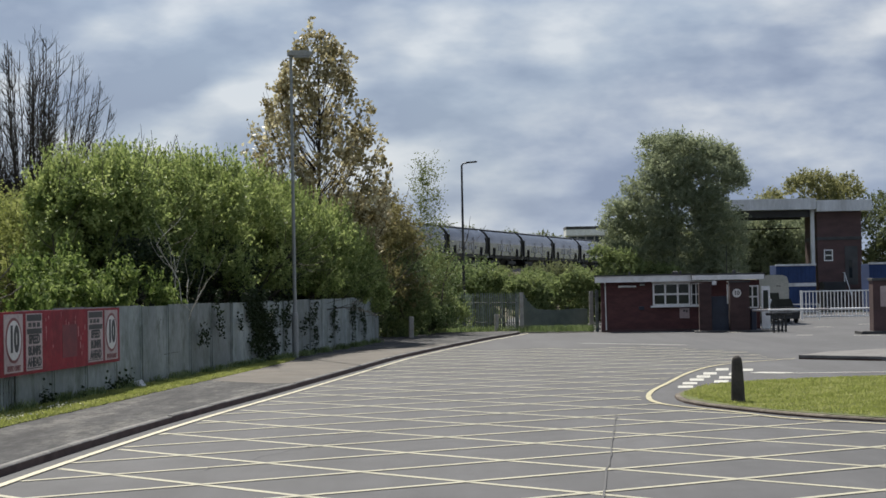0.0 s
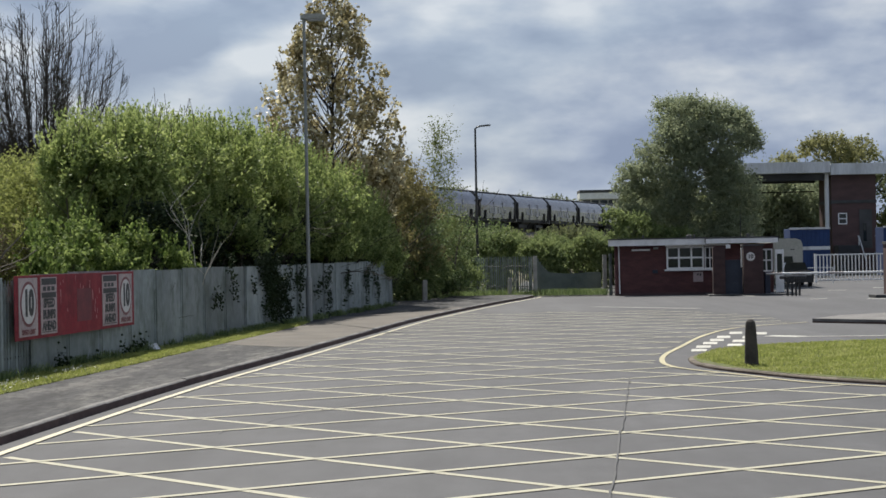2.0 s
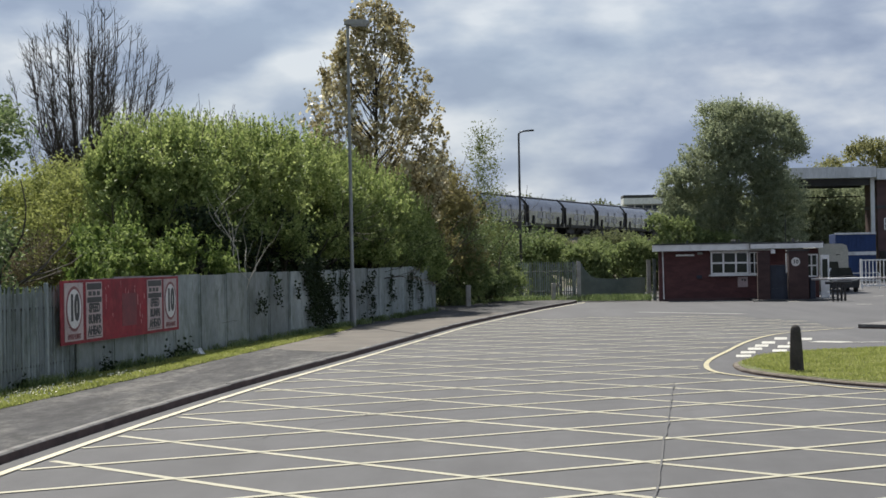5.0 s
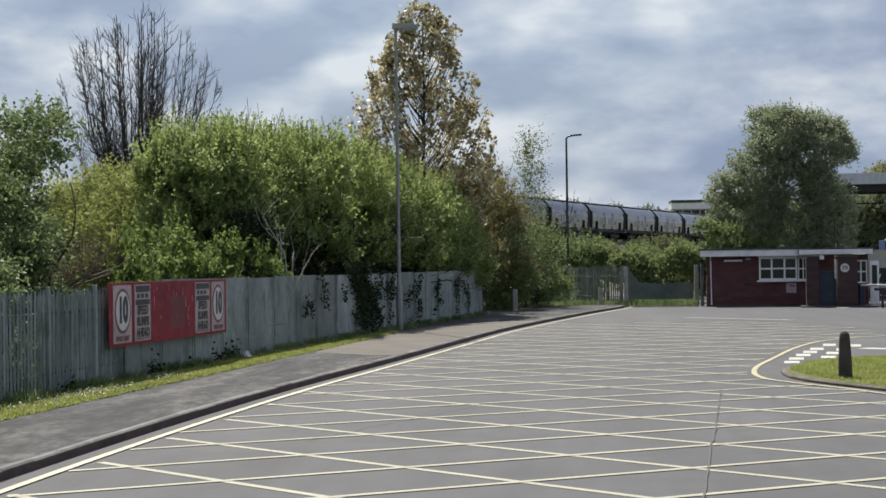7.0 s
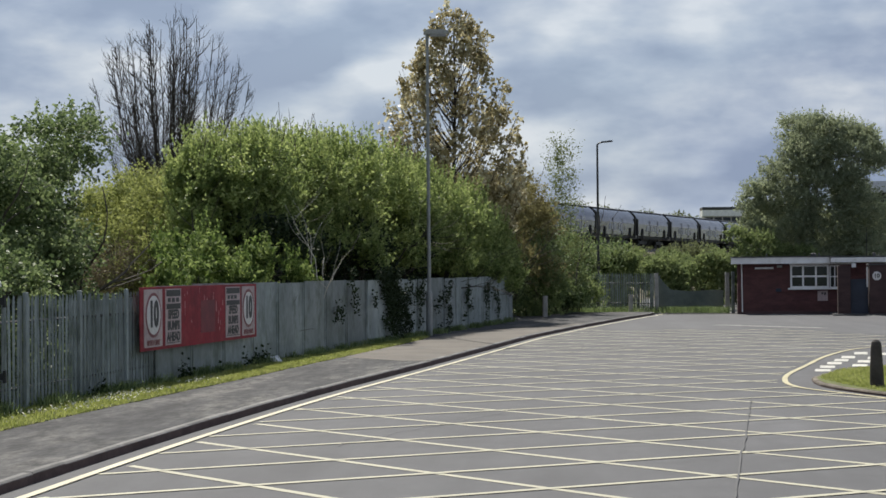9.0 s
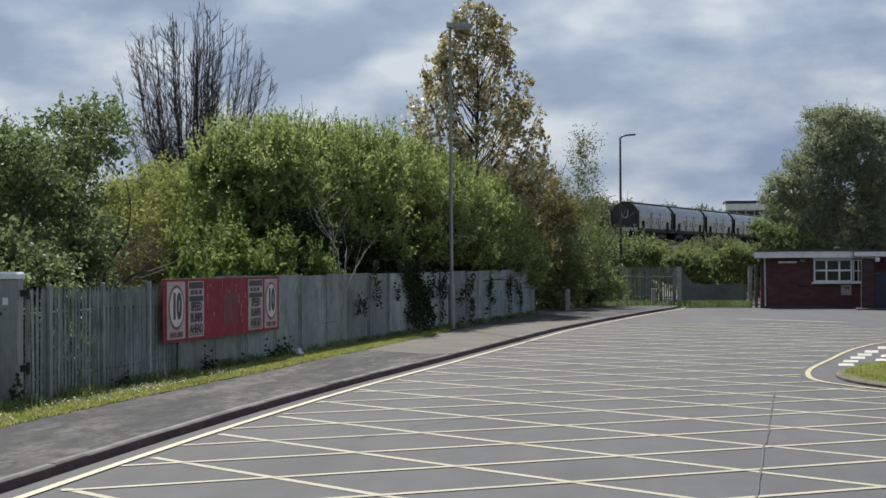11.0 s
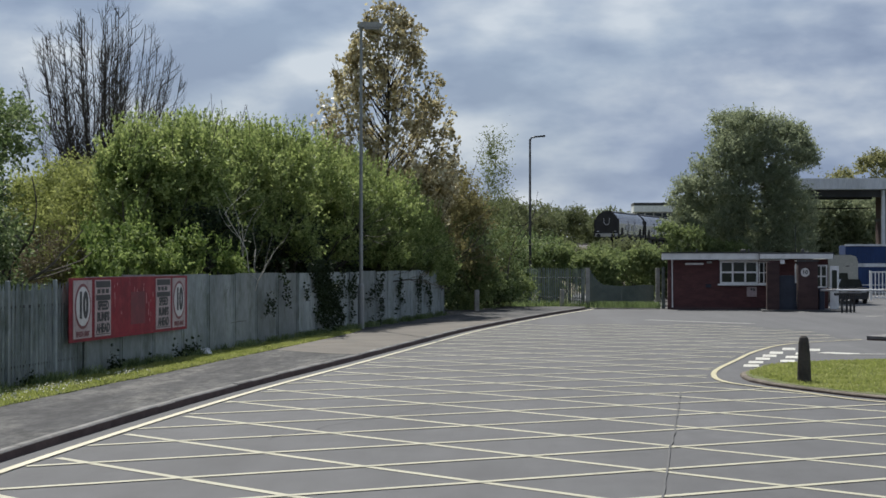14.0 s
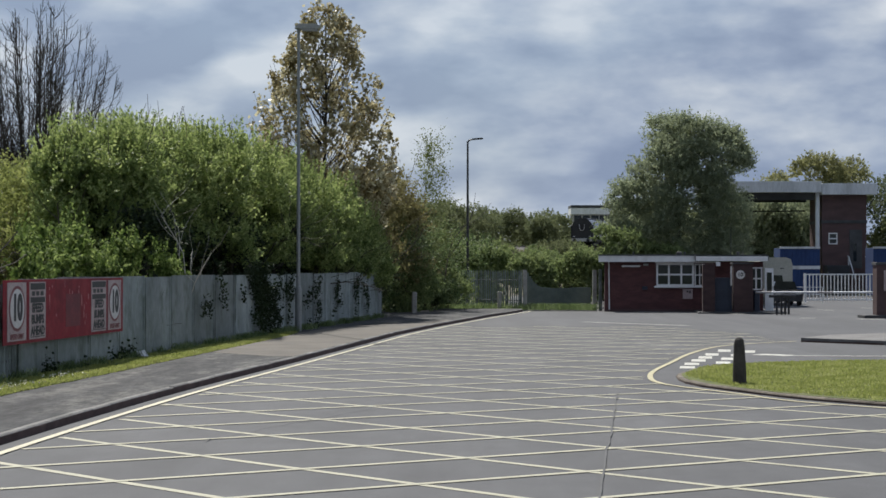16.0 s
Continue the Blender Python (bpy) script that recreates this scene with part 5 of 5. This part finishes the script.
# ---- lamp columns, posts ----
def build_lamps():
    lamp = thing("street_lamp", "tall grey steel lamp column with a long flat lantern", "street lamp", pose(-4.7, 54.4, 0.1))
    part("base", Geo().lathe([(0.105, 0.0), (0.105, 1.35), (0.085, 1.42), (0.06, 1.46)], n=14), POST_STEEL, lamp)
    part("column", Geo().tube([(0, 0, 1.4), (0, 0, 5.5), (0, 0, 9.55)], 0.062, 0.045, 10), POST_STEEL, lamp)
    part("spigot", Geo().lathe([(0.06, 9.5), (0.06, 9.62), (0.03, 9.66)], n=10).tube([(0, 0, 9.6), (0.15, 0, 9.62)], 0.035, 0.035, 8), POST_STEEL, lamp)
    head = part("lantern", Geo().prism([(-0.11, 9.62), (-0.10, 9.70), (0.02, 9.78), (0.50, 9.78), (0.68, 9.72), (0.72, 9.65), (0.6, 9.62)], -0.13, 0.13), LANTERN, lamp, "pale weathered lantern shell")
    part("bowl", Geo().prism([(0.08, 9.625), (0.12, 9.55), (0.58, 9.55), (0.64, 9.625)], -0.1, 0.1), surface("clouded_bowl", grey(0.20), grey(0.28), 0.3), head)
    lamp = thing("street_lamp", "slim dark lamp column with a flat head beyond the footway", "street lamp", pose(1.12, 90.0, 0.0))
    part("column", Geo().tube([(0, 0, 0), (0, 0, 4), (0, 0, 8.75)], 0.085, 0.05, 10), DARK_STEEL, lamp)
    part("arm", Geo().tube([(0, 0, 8.7), (0.08, 0, 8.82), (0.28, 0, 8.86)], 0.045, 0.04, 8), DARK_STEEL, lamp)
    part("lantern", Geo().prism([(0.2, 8.83), (0.22, 8.90), (0.75, 8.95), (0.82, 8.92), (0.80, 8.87)], -0.12, 0.12), DARK_STEEL, lamp)


build_lamps()


def build_posts():
    g = Geo()
    pr = [(0.125, 0.0), (0.118, 0.3), (0.10, 0.62), (0.092, 0.74), (0.078, 0.80), (0.045, 0.835), (0.012, 0.84)]
    g.lathe(pr, n=14)
    post = tagged(part("bollard", g, BOLLARD_M), "dark weathered tapered bollard on the grass island", "bollard")
    post.matrix_basis = pose(5.26, 30.75, 0.05, 0.5, -1.0, 20)
    for x, y, h, w in ((-1.42, 75.6, 1.0, 0.105), (2.62, 84.6, 0.9, 0.09)):
        ob = tagged(part("bollard", Geo().box(-w, w, -w, w, 0, h, 0.03), STUB_M), "short pale square concrete post beside the footway", "bollard")
        ob.matrix_basis = pose(x, y, 0.05, 0, 0.6, 8)
    bag = tagged(part("litter_bag", Geo().lathe([(0.05, 0.0), (0.16, 0.03), (0.15, 0.10), (0.07, 0.15), (0.02, 0.19)], n=9), PLASTIC_BAG), "crumpled white plastic litter bag in the verge", "litter")
    bag.matrix_basis = pose(fence_x(38.2) + 0.25, 38.2, 0.12, 14, 20, 30)


build_posts()


# ---- far palisade and low fence ----
def build_gate_post():
    post = thing("gate_post", "broad pale grey steel gate post with a white cap", "post", pose(-8.60, 24.40, 0.05, 0, 0, 4))
    part("shaft", Geo().box(-0.16, 0.16, -0.16, 0.16, 0.0, 1.93, 0.012), POST_STEEL, post)
    part("cap", Geo().box(-0.185, 0.185, -0.185, 0.185, 1.93, 2.03, 0.03), WHITE_TRIM, post, "white painted cap")
    part("footing", Geo().box(-0.21, 0.21, -0.21, 0.21, 0.0, 0.10, 0.03), STUB_M, post)
    for z in (0.62, 1.72):
        part("hinge", Geo().box(0.16, 0.26, -0.03, 0.03, z - 0.05, z + 0.05, 0.01).lathe([(0.03, z - 0.09), (0.03, z + 0.09)], 0.27, 0.0, 10), DARK_STEEL, post)
    part("notice", Geo().box(-0.06, 0.02, -0.168, -0.16, 1.55, 1.66), WHITE_TRIM, post)


build_gate_post()


def build_far_fence():
    fence = thing("palisade_fence", "grey steel palisade fence closing off the footway", "fence", kind="structure")
    pale = Geo().prism([(-0.036, 0), (-0.036, 1.82), (0, 1.95), (0.036, 1.82), (0.036, 0)], -0.012, 0.012).mesh("pale")
    rng = np.random.default_rng(8)
    a, b = Vector((-0.4, 89.6, 0)), Vector((3.72, 85.1, 0))
    n = 40
    for i in range(n):
        p = a.lerp(b, i / (n - 1))
        ob = part("pale", pale, GALV, fence)
        ob.matrix_basis = pose(p.x, p.y, 0.05 + rng.uniform(-.02, .02), 0, rng.uniform(-1, 1), math.degrees(math.atan2(b.y - a.y, b.x - a.x)))
    for z in (0.5, 1.5):
        part("rail", Geo().tube([(a.x, a.y + 0.04, z), (b.x, b.y + 0.04, z)], 0.03, 0.03, 4), RAIL_AND_SEAM_SHADE, fence)
    for x, y, w, h in ((3.9, 85.0, 0.10, 2.0), (3.64, 85.25, 0.06, 1.95), (7.32, 84.6, 0.10, 2.0), (7.6, 84.55, 0.08, 2.05)):
        ob = part("post", Geo().box(-w, w, -w, w, 0, h, 0.015), STUB_M if w > 0.09 else GALV, fence)
        ob.matrix_basis = pose(x, y, 0)
    low = thing("low_fence", "low sagging grey-green mesh fence between two posts", "fence", kind="structure")
    mesh_m = surface("grey_green_mesh", (0.10, 0.125, 0.11), (0.16, 0.185, 0.165), 0.7, 0.2, big=1.5, fine=30)
    n = 30
    for i in range(n):
        u = i / (n - 1)
        top = 1.12 + 0.75 * max(0, 1 - u * 4.5) ** 1.6 + 0.03 * math.sin(u * 9)
        ob = part("slat", Geo().box(-0.0525, 0.0525, -0.012, 0.012, 0.05, top, 0.003), mesh_m, low)
        ob.matrix_basis = pose(4.06 + 3.1 * u, 85.6, 0)
    part("rail", Geo().tube([(4.0, 85.64, 0.6), (7.2, 85.64, 0.6)], 0.025, 0.025, 4), mesh_m, low)


build_far_fence()


# ---- gatehouse ----
def window_unit(parent, x0, x1, z0, z1, y, cols, rows, frame_m, bar=0.06):
    w = part("window", Geo().box(x0, x1, y - 0.05, y, z1 - bar, z1).box(x0, x1, y - 0.05, y, z0, z0 + bar).box(x0, x0 + bar, y - 0.049, y, z0 + bar, z1 - bar).box(x1 - bar, x1, y - 0.049, y, z0 + bar, z1 - bar), frame_m, parent)
    for i in range(1, cols):
        x = x0 + (x1 - x0) * i / cols
        part("mullion", Geo().box(x - bar / 2, x + bar / 2, y - 0.045, y, z0 + bar, z1 - bar), frame_m, w)
    for j in range(1, rows):
        z = z0 + (z1 - z0) * j / rows
        part("transom", Geo().box(x0 + bar, x1 - bar, y - 0.042, y, z - bar / 2, z + bar / 2), frame_m, w)
    for i in range(cols):
        for j in range(rows):
            xa, xb = x0 + (x1 - x0) * i / cols, x0 + (x1 - x0) * (i + 1) / cols
            za, zb = z0 + (z1 - z0) * j / rows, z0 + (z1 - z0) * (j + 1) / rows
            part("pane", Geo().box(xa + 0.01, xb - 0.01, y - 0.02, y - 0.008, za + 0.01, zb - 0.01), GLASS, w)
    return w


def build_gatehouse():
    h = thing("gatehouse", "low dark red brick gatehouse with a flat white-edged roof", "building",
              pose(7.6, 83.0, 0, 0, 0, -5.0) @ Matrix.Translation((-7.55, -83.0, 0)))
    part("wall", Geo().box(7.62, 15.2, 83.0, 87.5, -0.02, 2.42), BRICK, h)
    part("plinth", Geo().box(7.60, 12.5, 82.97, 83.0, 0.0, 0.12), BRICK_PALE, h)
    roof = part("roof", Geo().box(7.35, 12.0, 82.55, 87.9, 2.42, 2.50), FELT, h)
    part("fascia", Geo().box(7.38, 11.95, 82.50, 82.55, 2.40, 2.70, 0.01), WHITE_TRIM, h, "white painted fascia")
    part("fascia", Geo().box(7.33, 7.38, 82.50, 87.9, 2.40, 2.70, 0.01), WHITE_TRIM, h)
    part("roof_edge", Geo().box(7.30, 11.97, 82.46, 87.9, 2.70, 2.76, 0.01), FELT, h)
    part("fascia", Geo().box(11.95, 15.35, 82.2, 82.26, 2.44, 2.66, 0.01), WHITE_TRIM, h)
    part("roof", Geo().box(11.92, 15.4, 82.26, 87.9, 2.50, 2.74, 0.01), FELT, h)
    for x, w in ((11.2, 0.14), (11.45, 0.05), (14.0, 0.08), (9.0, 0.04)):
        part("roof_vent", Geo().lathe([(w, 2.74), (w, 2.86), (w * 0.6, 2.9)], x, 82.9, 10), FELT, h)
    part("downpipe", Geo().tube([(7.80, 82.55, 2.42), (7.82, 82.93, 2.28), (7.84, 82.94, 0.1)], 0.035, 0.035, 8), WHITE_TRIM, h, "white downpipe")
    part("strip_light", Geo().box(8.45, 9.32, 82.9, 83.0, 2.15, 2.24, 0.01), WHITE_TRIM, h)
    part("flood_light", Geo().box(9.48, 9.72, 82.86, 83.0, 2.22, 2.32, 0.02), LANTERN, h)
    win = window_unit(h, 10.1, 11.9, 1.24, 2.34, 82.97, 3, 2, WHITE_TRIM, 0.085)
    part("sill", Geo().box(10.0, 12.4, 82.84, 82.98, 1.16, 1.24, 0.01), WHITE_TRIM, win)
    window_unit(h, 11.93, 12.42, 1.24, 2.30, 82.94, 2, 2, WHITE_TRIM, 0.05)
    part("head_trim", Geo().box(10.05, 13.1, 82.90, 82.99, 2.345, 2.415, 0.005), WHITE_TRIM, h)
    part("notice", Geo().box(11.37, 11.84, 82.95, 83.0, 0.62, 1.10, 0.004), WHITE_SIGN, h, "small pale notice with dark marks")
    for k in range(2):
        part("bar", Geo().box(11.55 + k * 0.12, 11.63 + k * 0.12, 82.945, 82.952, 0.93 - 0.03 * k, 1.02), DARK_STEEL, h)
    part("intercom", Geo().box(9.42, 9.68, 82.92, 83.0, 1.06, 1.22, 0.01), NAVY, h)
    # porch piers and gate, a little before the wall
    part("pier", Geo().box(12.15, 12.72, 80.2, 80.7, 0.0, 2.28, 0.01), DARK_BRICK, h)
    part("pier", Geo().box(13.55, 14.45, 80.0, 81.2, 0.0, 2.30, 0.01), DARK_BRICK, h)
    part("pier_cap", Geo().box(13.50, 14.50, 79.95, 81.25, 2.30, 2.36, 0.01), FELT, h)
    gate = part("gate", Geo().box(12.74, 13.53, 80.55, 80.62, 0.06, 1.66, 0.006), NAVY, h, "navy steel gate")
    for z in (0.5, 1.05, 1.6):
        part("gate_rail", Geo().box(12.74, 13.53, 80.52, 80.55, z, z + 0.05), NAVY, gate)
    part("gate_post", Geo().box(13.45, 13.52, 80.44, 80.52, 1.3, 2.2, 0.01), WHITE_TRIM, h)
    part("canopy_light", Geo().box(12.9, 13.1, 82.1, 82.3, 2.2, 2.38, 0.01), WHITE_TRIM, h)
    sign = part("limit_sign", disc(0.20, -0.02, 0.0), WHITE_ROUND, h, "round white speed limit sign")
    sign.matrix_basis = pose(13.87, 79.99, 1.80)
    lettering("10", 0.26, sign, BLACK_PAINT, 0, -0.023, 0)
    side = window_unit(h, 14.55, 15.15, 1.05, 2.15, 82.9, 2, 2, WHITE_TRIM, 0.07)
    door = part("door", Geo().box(15.22, 15.62, 82.3, 82.4, 0.02, 2.1, 0.01), WHITE_TRIM, h, "white side door")
    part("pane", Geo().box(15.30, 15.54, 82.28, 82.30, 1.0, 1.9), GLASS, door)
    part("kerb_slab", Geo().box(11.9, 15.8, 79.5, 83.0, -0.02, 0.07, 0.02), JOINT, h)
    tagged(part("antenna", Geo().tube([(13.75, 82.8, 2.74), (13.75, 82.8, 4.1)], 0.02, 0.012, 6), DARK_STEEL), "thin dark aerial on the gatehouse roof", "aerial")


build_gatehouse()


# ---- barrier, yard gate, pier ----
def build_barrier():
    b = thing("barrier", "white road barrier with its dark stand, lowered", "barrier", pose(0, 80, 0))
    part("stand", Geo().box(14.35, 14.6, -0.15, 0.15, 0.0, 1.05, 0.02), NAVY, b)
    red = surface("red_band", (0.40, 0.36, 0.34), (0.48, 0.44, 0.42), 0.5)
    x = 14.4
    k = 0
    while x < 20.1:
        part("pole_band", Geo().tube([(x, -0.2, 0.98), (min(x + 0.72, 20.15), -0.2, 0.975)], 0.05, 0.05, 8), WHITE_TRIM if k % 4 else red, b)
        x += 0.72
        k += 1
    part("rest", Geo().box(20.0, 20.12, -0.25, -0.1, 0.0, 0.95, 0.01), DARK_STEEL, b)
    turn = thing("bicycle_rack", "dark steel rack of posts beside the barrier", "rack", pose(15.1, 77.2, 0))
    for i, (x, y) in enumerate(((-0.22, 0.0), (0.05, 0.3), (0.28, 0.6), (0.5, 0.9))):
        part("post", Geo().box(x - 0.045, x + 0.045, y - 0.045, y + 0.045, 0.0, 0.86, 0.01), BLACK_PAINT, turn)
    part("rail", Geo().tube([(-0.55, -0.1, 0.84), (0.1, 0.3, 0.86), (0.8, 1.0, 0.84)], 0.07, 0.07, 8), BLACK_PAINT, turn)
    pier = thing("gate_pier", "red brick gate pier with white notices", "pier", pose(18.55, 72.2, 0))
    part("brickwork", Geo().box(-0.42, 0.62, 0, 0.7, 0, 2.25, 0.01), BRICK_PALE, pier)
    part("cap", Geo().box(-0.46, 0.66, -0.04, 0.74, 2.25, 2.36, 0.02), FELT, pier)
    part("notice", Geo().box(-0.12, 0.5, -0.03, 0.0, 1.15, 2.02, 0.004), WHITE_SIGN, pier)
    part("plinth", Geo().box(-1.0, 1.2, -0.3, 1.0, 0, 0.13, 0.02), JOINT, pier)
    gate = thing("yard_gate", "white tubular steel yard gate, closed", "gate", pose(22.4, 107, 0))
    bar = Geo().tube([(0, 0, 0.05), (0, 0, 1.70)], 0.034, 0.034, 6).mesh("bar")
    for i in range(21):
        ob = part("bar", bar, WHITE_TRIM, gate)
        ob.matrix_basis = pose(0.05 + i * 0.222, 0, 0)
    for z in (0.12, 1.70):
        part("rail", Geo().tube([(0, 0, z), (4.55, 0, z)], 0.045, 0.045, 6), WHITE_TRIM, gate)
    part("end_post", Geo().box(-0.08, 0.02, -0.06, 0.06, 0, 1.78, 0.01), WHITE_TRIM, gate)
    rail = thing("guard_rail", "low white guard rail beside the yard gate", "guard rail", pose(20.6, 103, 0))
    for x in (0.0, 1.0, 2.0):
        part("post", Geo().tube([(x, 0, 0), (x, 0, 0.95)], 0.03, 0.03, 6), WHITE_TRIM, rail)
    for z in (0.5, 0.95):
        part("rail", Geo().tube([(0, 0, z), (2.0, 0, z)], 0.025, 0.025, 6), WHITE_TRIM, rail)


build_barrier()


# ---- lorry, containers, canopy and tower ----
def build_yard():
    v = thing("lorry", "parked cream lorry with a dark windscreen", "lorry", pose(19.25, 100, 0))
    body = [(-0.95, 0.75), (-0.98, 2.3), (-0.88, 2.62), (-0.55, 2.72), (0.55, 2.72), (0.85, 2.62), (0.95, 2.3), (0.95, 0.75)]
    part("body", Geo().prism(body, 0, 4.6), CREAM, v)
    part("windscreen", Geo().prism([(-0.52, 0.95), (-0.46, 1.68), (0.34, 1.68), (0.44, 0.95)], -0.03, 0.02), GLASS, v)
    part("bumper", Geo().box(-0.95, 0.95, -0.12, 0.02, 0.42, 0.78, 0.03), DARK_STEEL, v)
    for x in (-0.35, 0.35):
        part("marker", Geo().box(x - 0.12, x + 0.12, -0.02, 0.01, 2.05, 2.1), DARK_STEEL, v)
    for x in (-0.8, 0.8):
        for y in (0.7, 3.7):
            w = part("wheel", Geo().lathe([(0.2, -0.14), (0.40, -0.12), (0.42, 0.0), (0.40, 0.12), (0.2, 0.14)], n=16), BLACK_PAINT, v)
            w.matrix_basis = pose(x, y, 0.42, 0, 90, 0)
    car = thing("car", "small dark car parked before the cream lorry", "car", pose(18.95, 95.0, 0))
    part("body", Geo().prism([(-0.8, 0.25), (-0.85, 0.8), (-0.7, 0.9), (0.7, 0.9), (0.85, 0.8), (0.8, 0.25)], 0, 3.8), BLACK_PAINT, car)
    part("cabin", Geo().prism([(-0.7, 0.9), (-0.52, 1.35), (0.52, 1.35), (0.7, 0.9)], 0.9, 3.2), GLASS, car)
    for x in (-0.55, 0.55):
        part("headlight", Geo().box(x - 0.16, x + 0.16, -0.03, 0.02, 0.62, 0.76, 0.02), LANTERN, car)
    for x in (-0.75, 0.75):
        for y in (0.7, 3.0):
            w = part("wheel", Geo().lathe([(0.15, -0.1), (0.29, -0.09), (0.30, 0.0), (0.29, 0.09), (0.15, 0.1)], n=14), BLACK_PAINT, car)
            w.matrix_basis = pose(x, y, 0.30, 0, 90, 0)
    for x0, x1, y, lab in ((24.35, 27.25, 125, "blue steel container with a pale stripe"), (30.9, 38.0, 124, "blue steel container behind the tower stairs")):
        c = thing("container", lab, "container", pose(x0, y, 0), "containers")
        w = x1 - x0
        part("shell", Geo().box(0, w, 0, 2.4, 0.1, 3.55, 0.02), CONTAINER, c)
        for i in range(int(w / 0.3)):
            part("corrugation", Geo().prism([(i * 0.3 + 0.05, -0.018), (i * 0.3 + 0.2, -0.018), (i * 0.3 + 0.25, 0.0), (i * 0.3, 0.0)], 0.25, 3.35), CONTAINER, c).matrix_basis = Matrix(((1, 0, 0, 0), (0, 0, 1, 0), (0, 1, 0, 0), (0, 0, 0, 1)))
        part("top_rail", Geo().box(-0.02, w + 0.02, -0.06, 0.1, 3.5, 3.64, 0.01), FASCIA, c)
        part("stripe", Geo().box(0, w, -0.06, -0.045, 2.0, 2.25), FASCIA, c)
    t = thing("control_tower", "red brick control tower under a pale metal canopy", "building", pose(0, 135, 0))
    part("wall", Geo().box(29.6, 33.1, 0, 4.5, 0, 5.6), BRICK_PALE, t)
    part("band", Geo().box(29.55, 33.15, -0.06, 4.5, 5.6, 5.85, 0.01), FELT, t)
    part("wall", Geo().box(29.6, 33.1, 0, 4.5, 5.85, 7.9), BRICK_PALE, t)
    part("fascia", Geo().box(29.45, 33.8, -0.7, 5, 7.85, 8.72, 0.03), FASCIA, t)
    part("canopy", Geo().box(20.5, 29.4, -0.8, 6, 8.02, 8.88, 0.03), FASCIA, t, "pale ribbed metal canopy")
    part("beam", Geo().box(20.6, 29.4, 0.2, 0.6, 7.45, 8.02, 0.01), DARK_STEEL, t)
    part("beam", Geo().box(20.6, 29.4, 5.0, 5.4, 7.45, 8.02, 0.01), DARK_STEEL, t)
    part("tie", Geo().tube([(21, 5.4, 6.7), (29.4, 5.4, 6.75)], 0.06, 0.06, 6), DARK_STEEL, t)
    for x in (29.25, 21.0):
        part("column", Geo().box(x - 0.14, x + 0.14, -0.1, 0.25, 0, 8.0, 0.01), FASCIA if x > 25 else DARK_STEEL, t)
    window_unit(t, 30.1, 30.8, 3.95, 4.85, -0.01, 1, 2, WHITE_TRIM, 0.08)
    # no recess is cut: a dark slab on the wall stands for it
    door = part("door", Geo().box(31.75, 32.75, -0.05, 0.0, 2.05, 5.1, 0.01), FELT, t, "dark flat door slab standing for a recess")
    part("pane", Geo().box(32.05, 32.3, -0.07, -0.05, 2.6, 4.0), GLASS, door)
    for i in range(8):
        part("step", Geo().box(31.6, 33.0, -0.5 - 0.28 * (8 - i), -0.22 - 0.28 * (8 - i), 0.22 * i + 0.15, 0.22 * i + 0.2), DARK_STEEL, t)
    for x in (31.6, 33.0):
        part("handrail", Geo().tube([(x, -2.8, 1.0), (x, -0.4, 3.0), (x, -0.05, 3.0)], 0.04, 0.04, 6).tube([(x, -2.75, 0), (x, -2.75, 1.0)], 0.04, 0.04, 6).tube([(x, -0.4, 0), (x, -0.4, 3.0)], 0.05, 0.05, 6), FASCIA, t)
    # plain dark box standing in for the foliage before the tower's foot
    part("store", Geo().box(29.7, 31.4, -1.6, -0.05, 0, 2.3, 0.02), DARK_STEEL, t)
    post = thing("lamp_post", "short grey post with a white lamp behind the gatehouse", "lamp post", pose(19.0, 110, 0))
    part("column", Geo().tube([(0, 0, 0), (0, 0, 3.9)], 0.12, 0.10, 8), STUB_M, post)
    part("lamp", Geo().lathe([(0.08, 3.9), (0.15, 4.0), (0.12, 4.2), (0.03, 4.25)], n=10), WHITE_TRIM, post)
    far = thing("signal_building", "flat-roofed pale banded building beyond the railway", "building", pose(21.8, 300, 0))
    part("wall", Geo().box(0.3, 9.7, 0.3, 6, 0, 12.6), STUB_M, far)
    part("roof", Geo().box(0, 10, 0, 6.4, 12.5, 13.0, 0.03), FELT, far)
    part("white_band", Geo().box(0.02, 9.98, 0.05, 6.3, 11.4, 12.5, 0.02), WHITE_TRIM, far)
    for i in range(6):
        part("window", Geo().box(0.6 + i * 1.5, 1.85 + i * 1.5, 0.24, 0.34, 9.9, 11.2), GLASS, far)
    part("chimney", Geo().box(6.3, 6.8, 2, 2.5, 13.0, 13.7, 0.02), FELT, far)
    hut = thing("trackside_hut", "pale grey trackside hut beyond the railway", "hut", pose(18.9, 300, 0))
    part("wall", Geo().box(0, 3.0, 0, 3, 0, 8.0, 0.02), FASCIA, hut)
    part("roof", Geo().box(-0.1, 3.1, -0.1, 3.1, 8.0, 8.2, 0.02), STUB_M, hut)


build_yard()


motions()
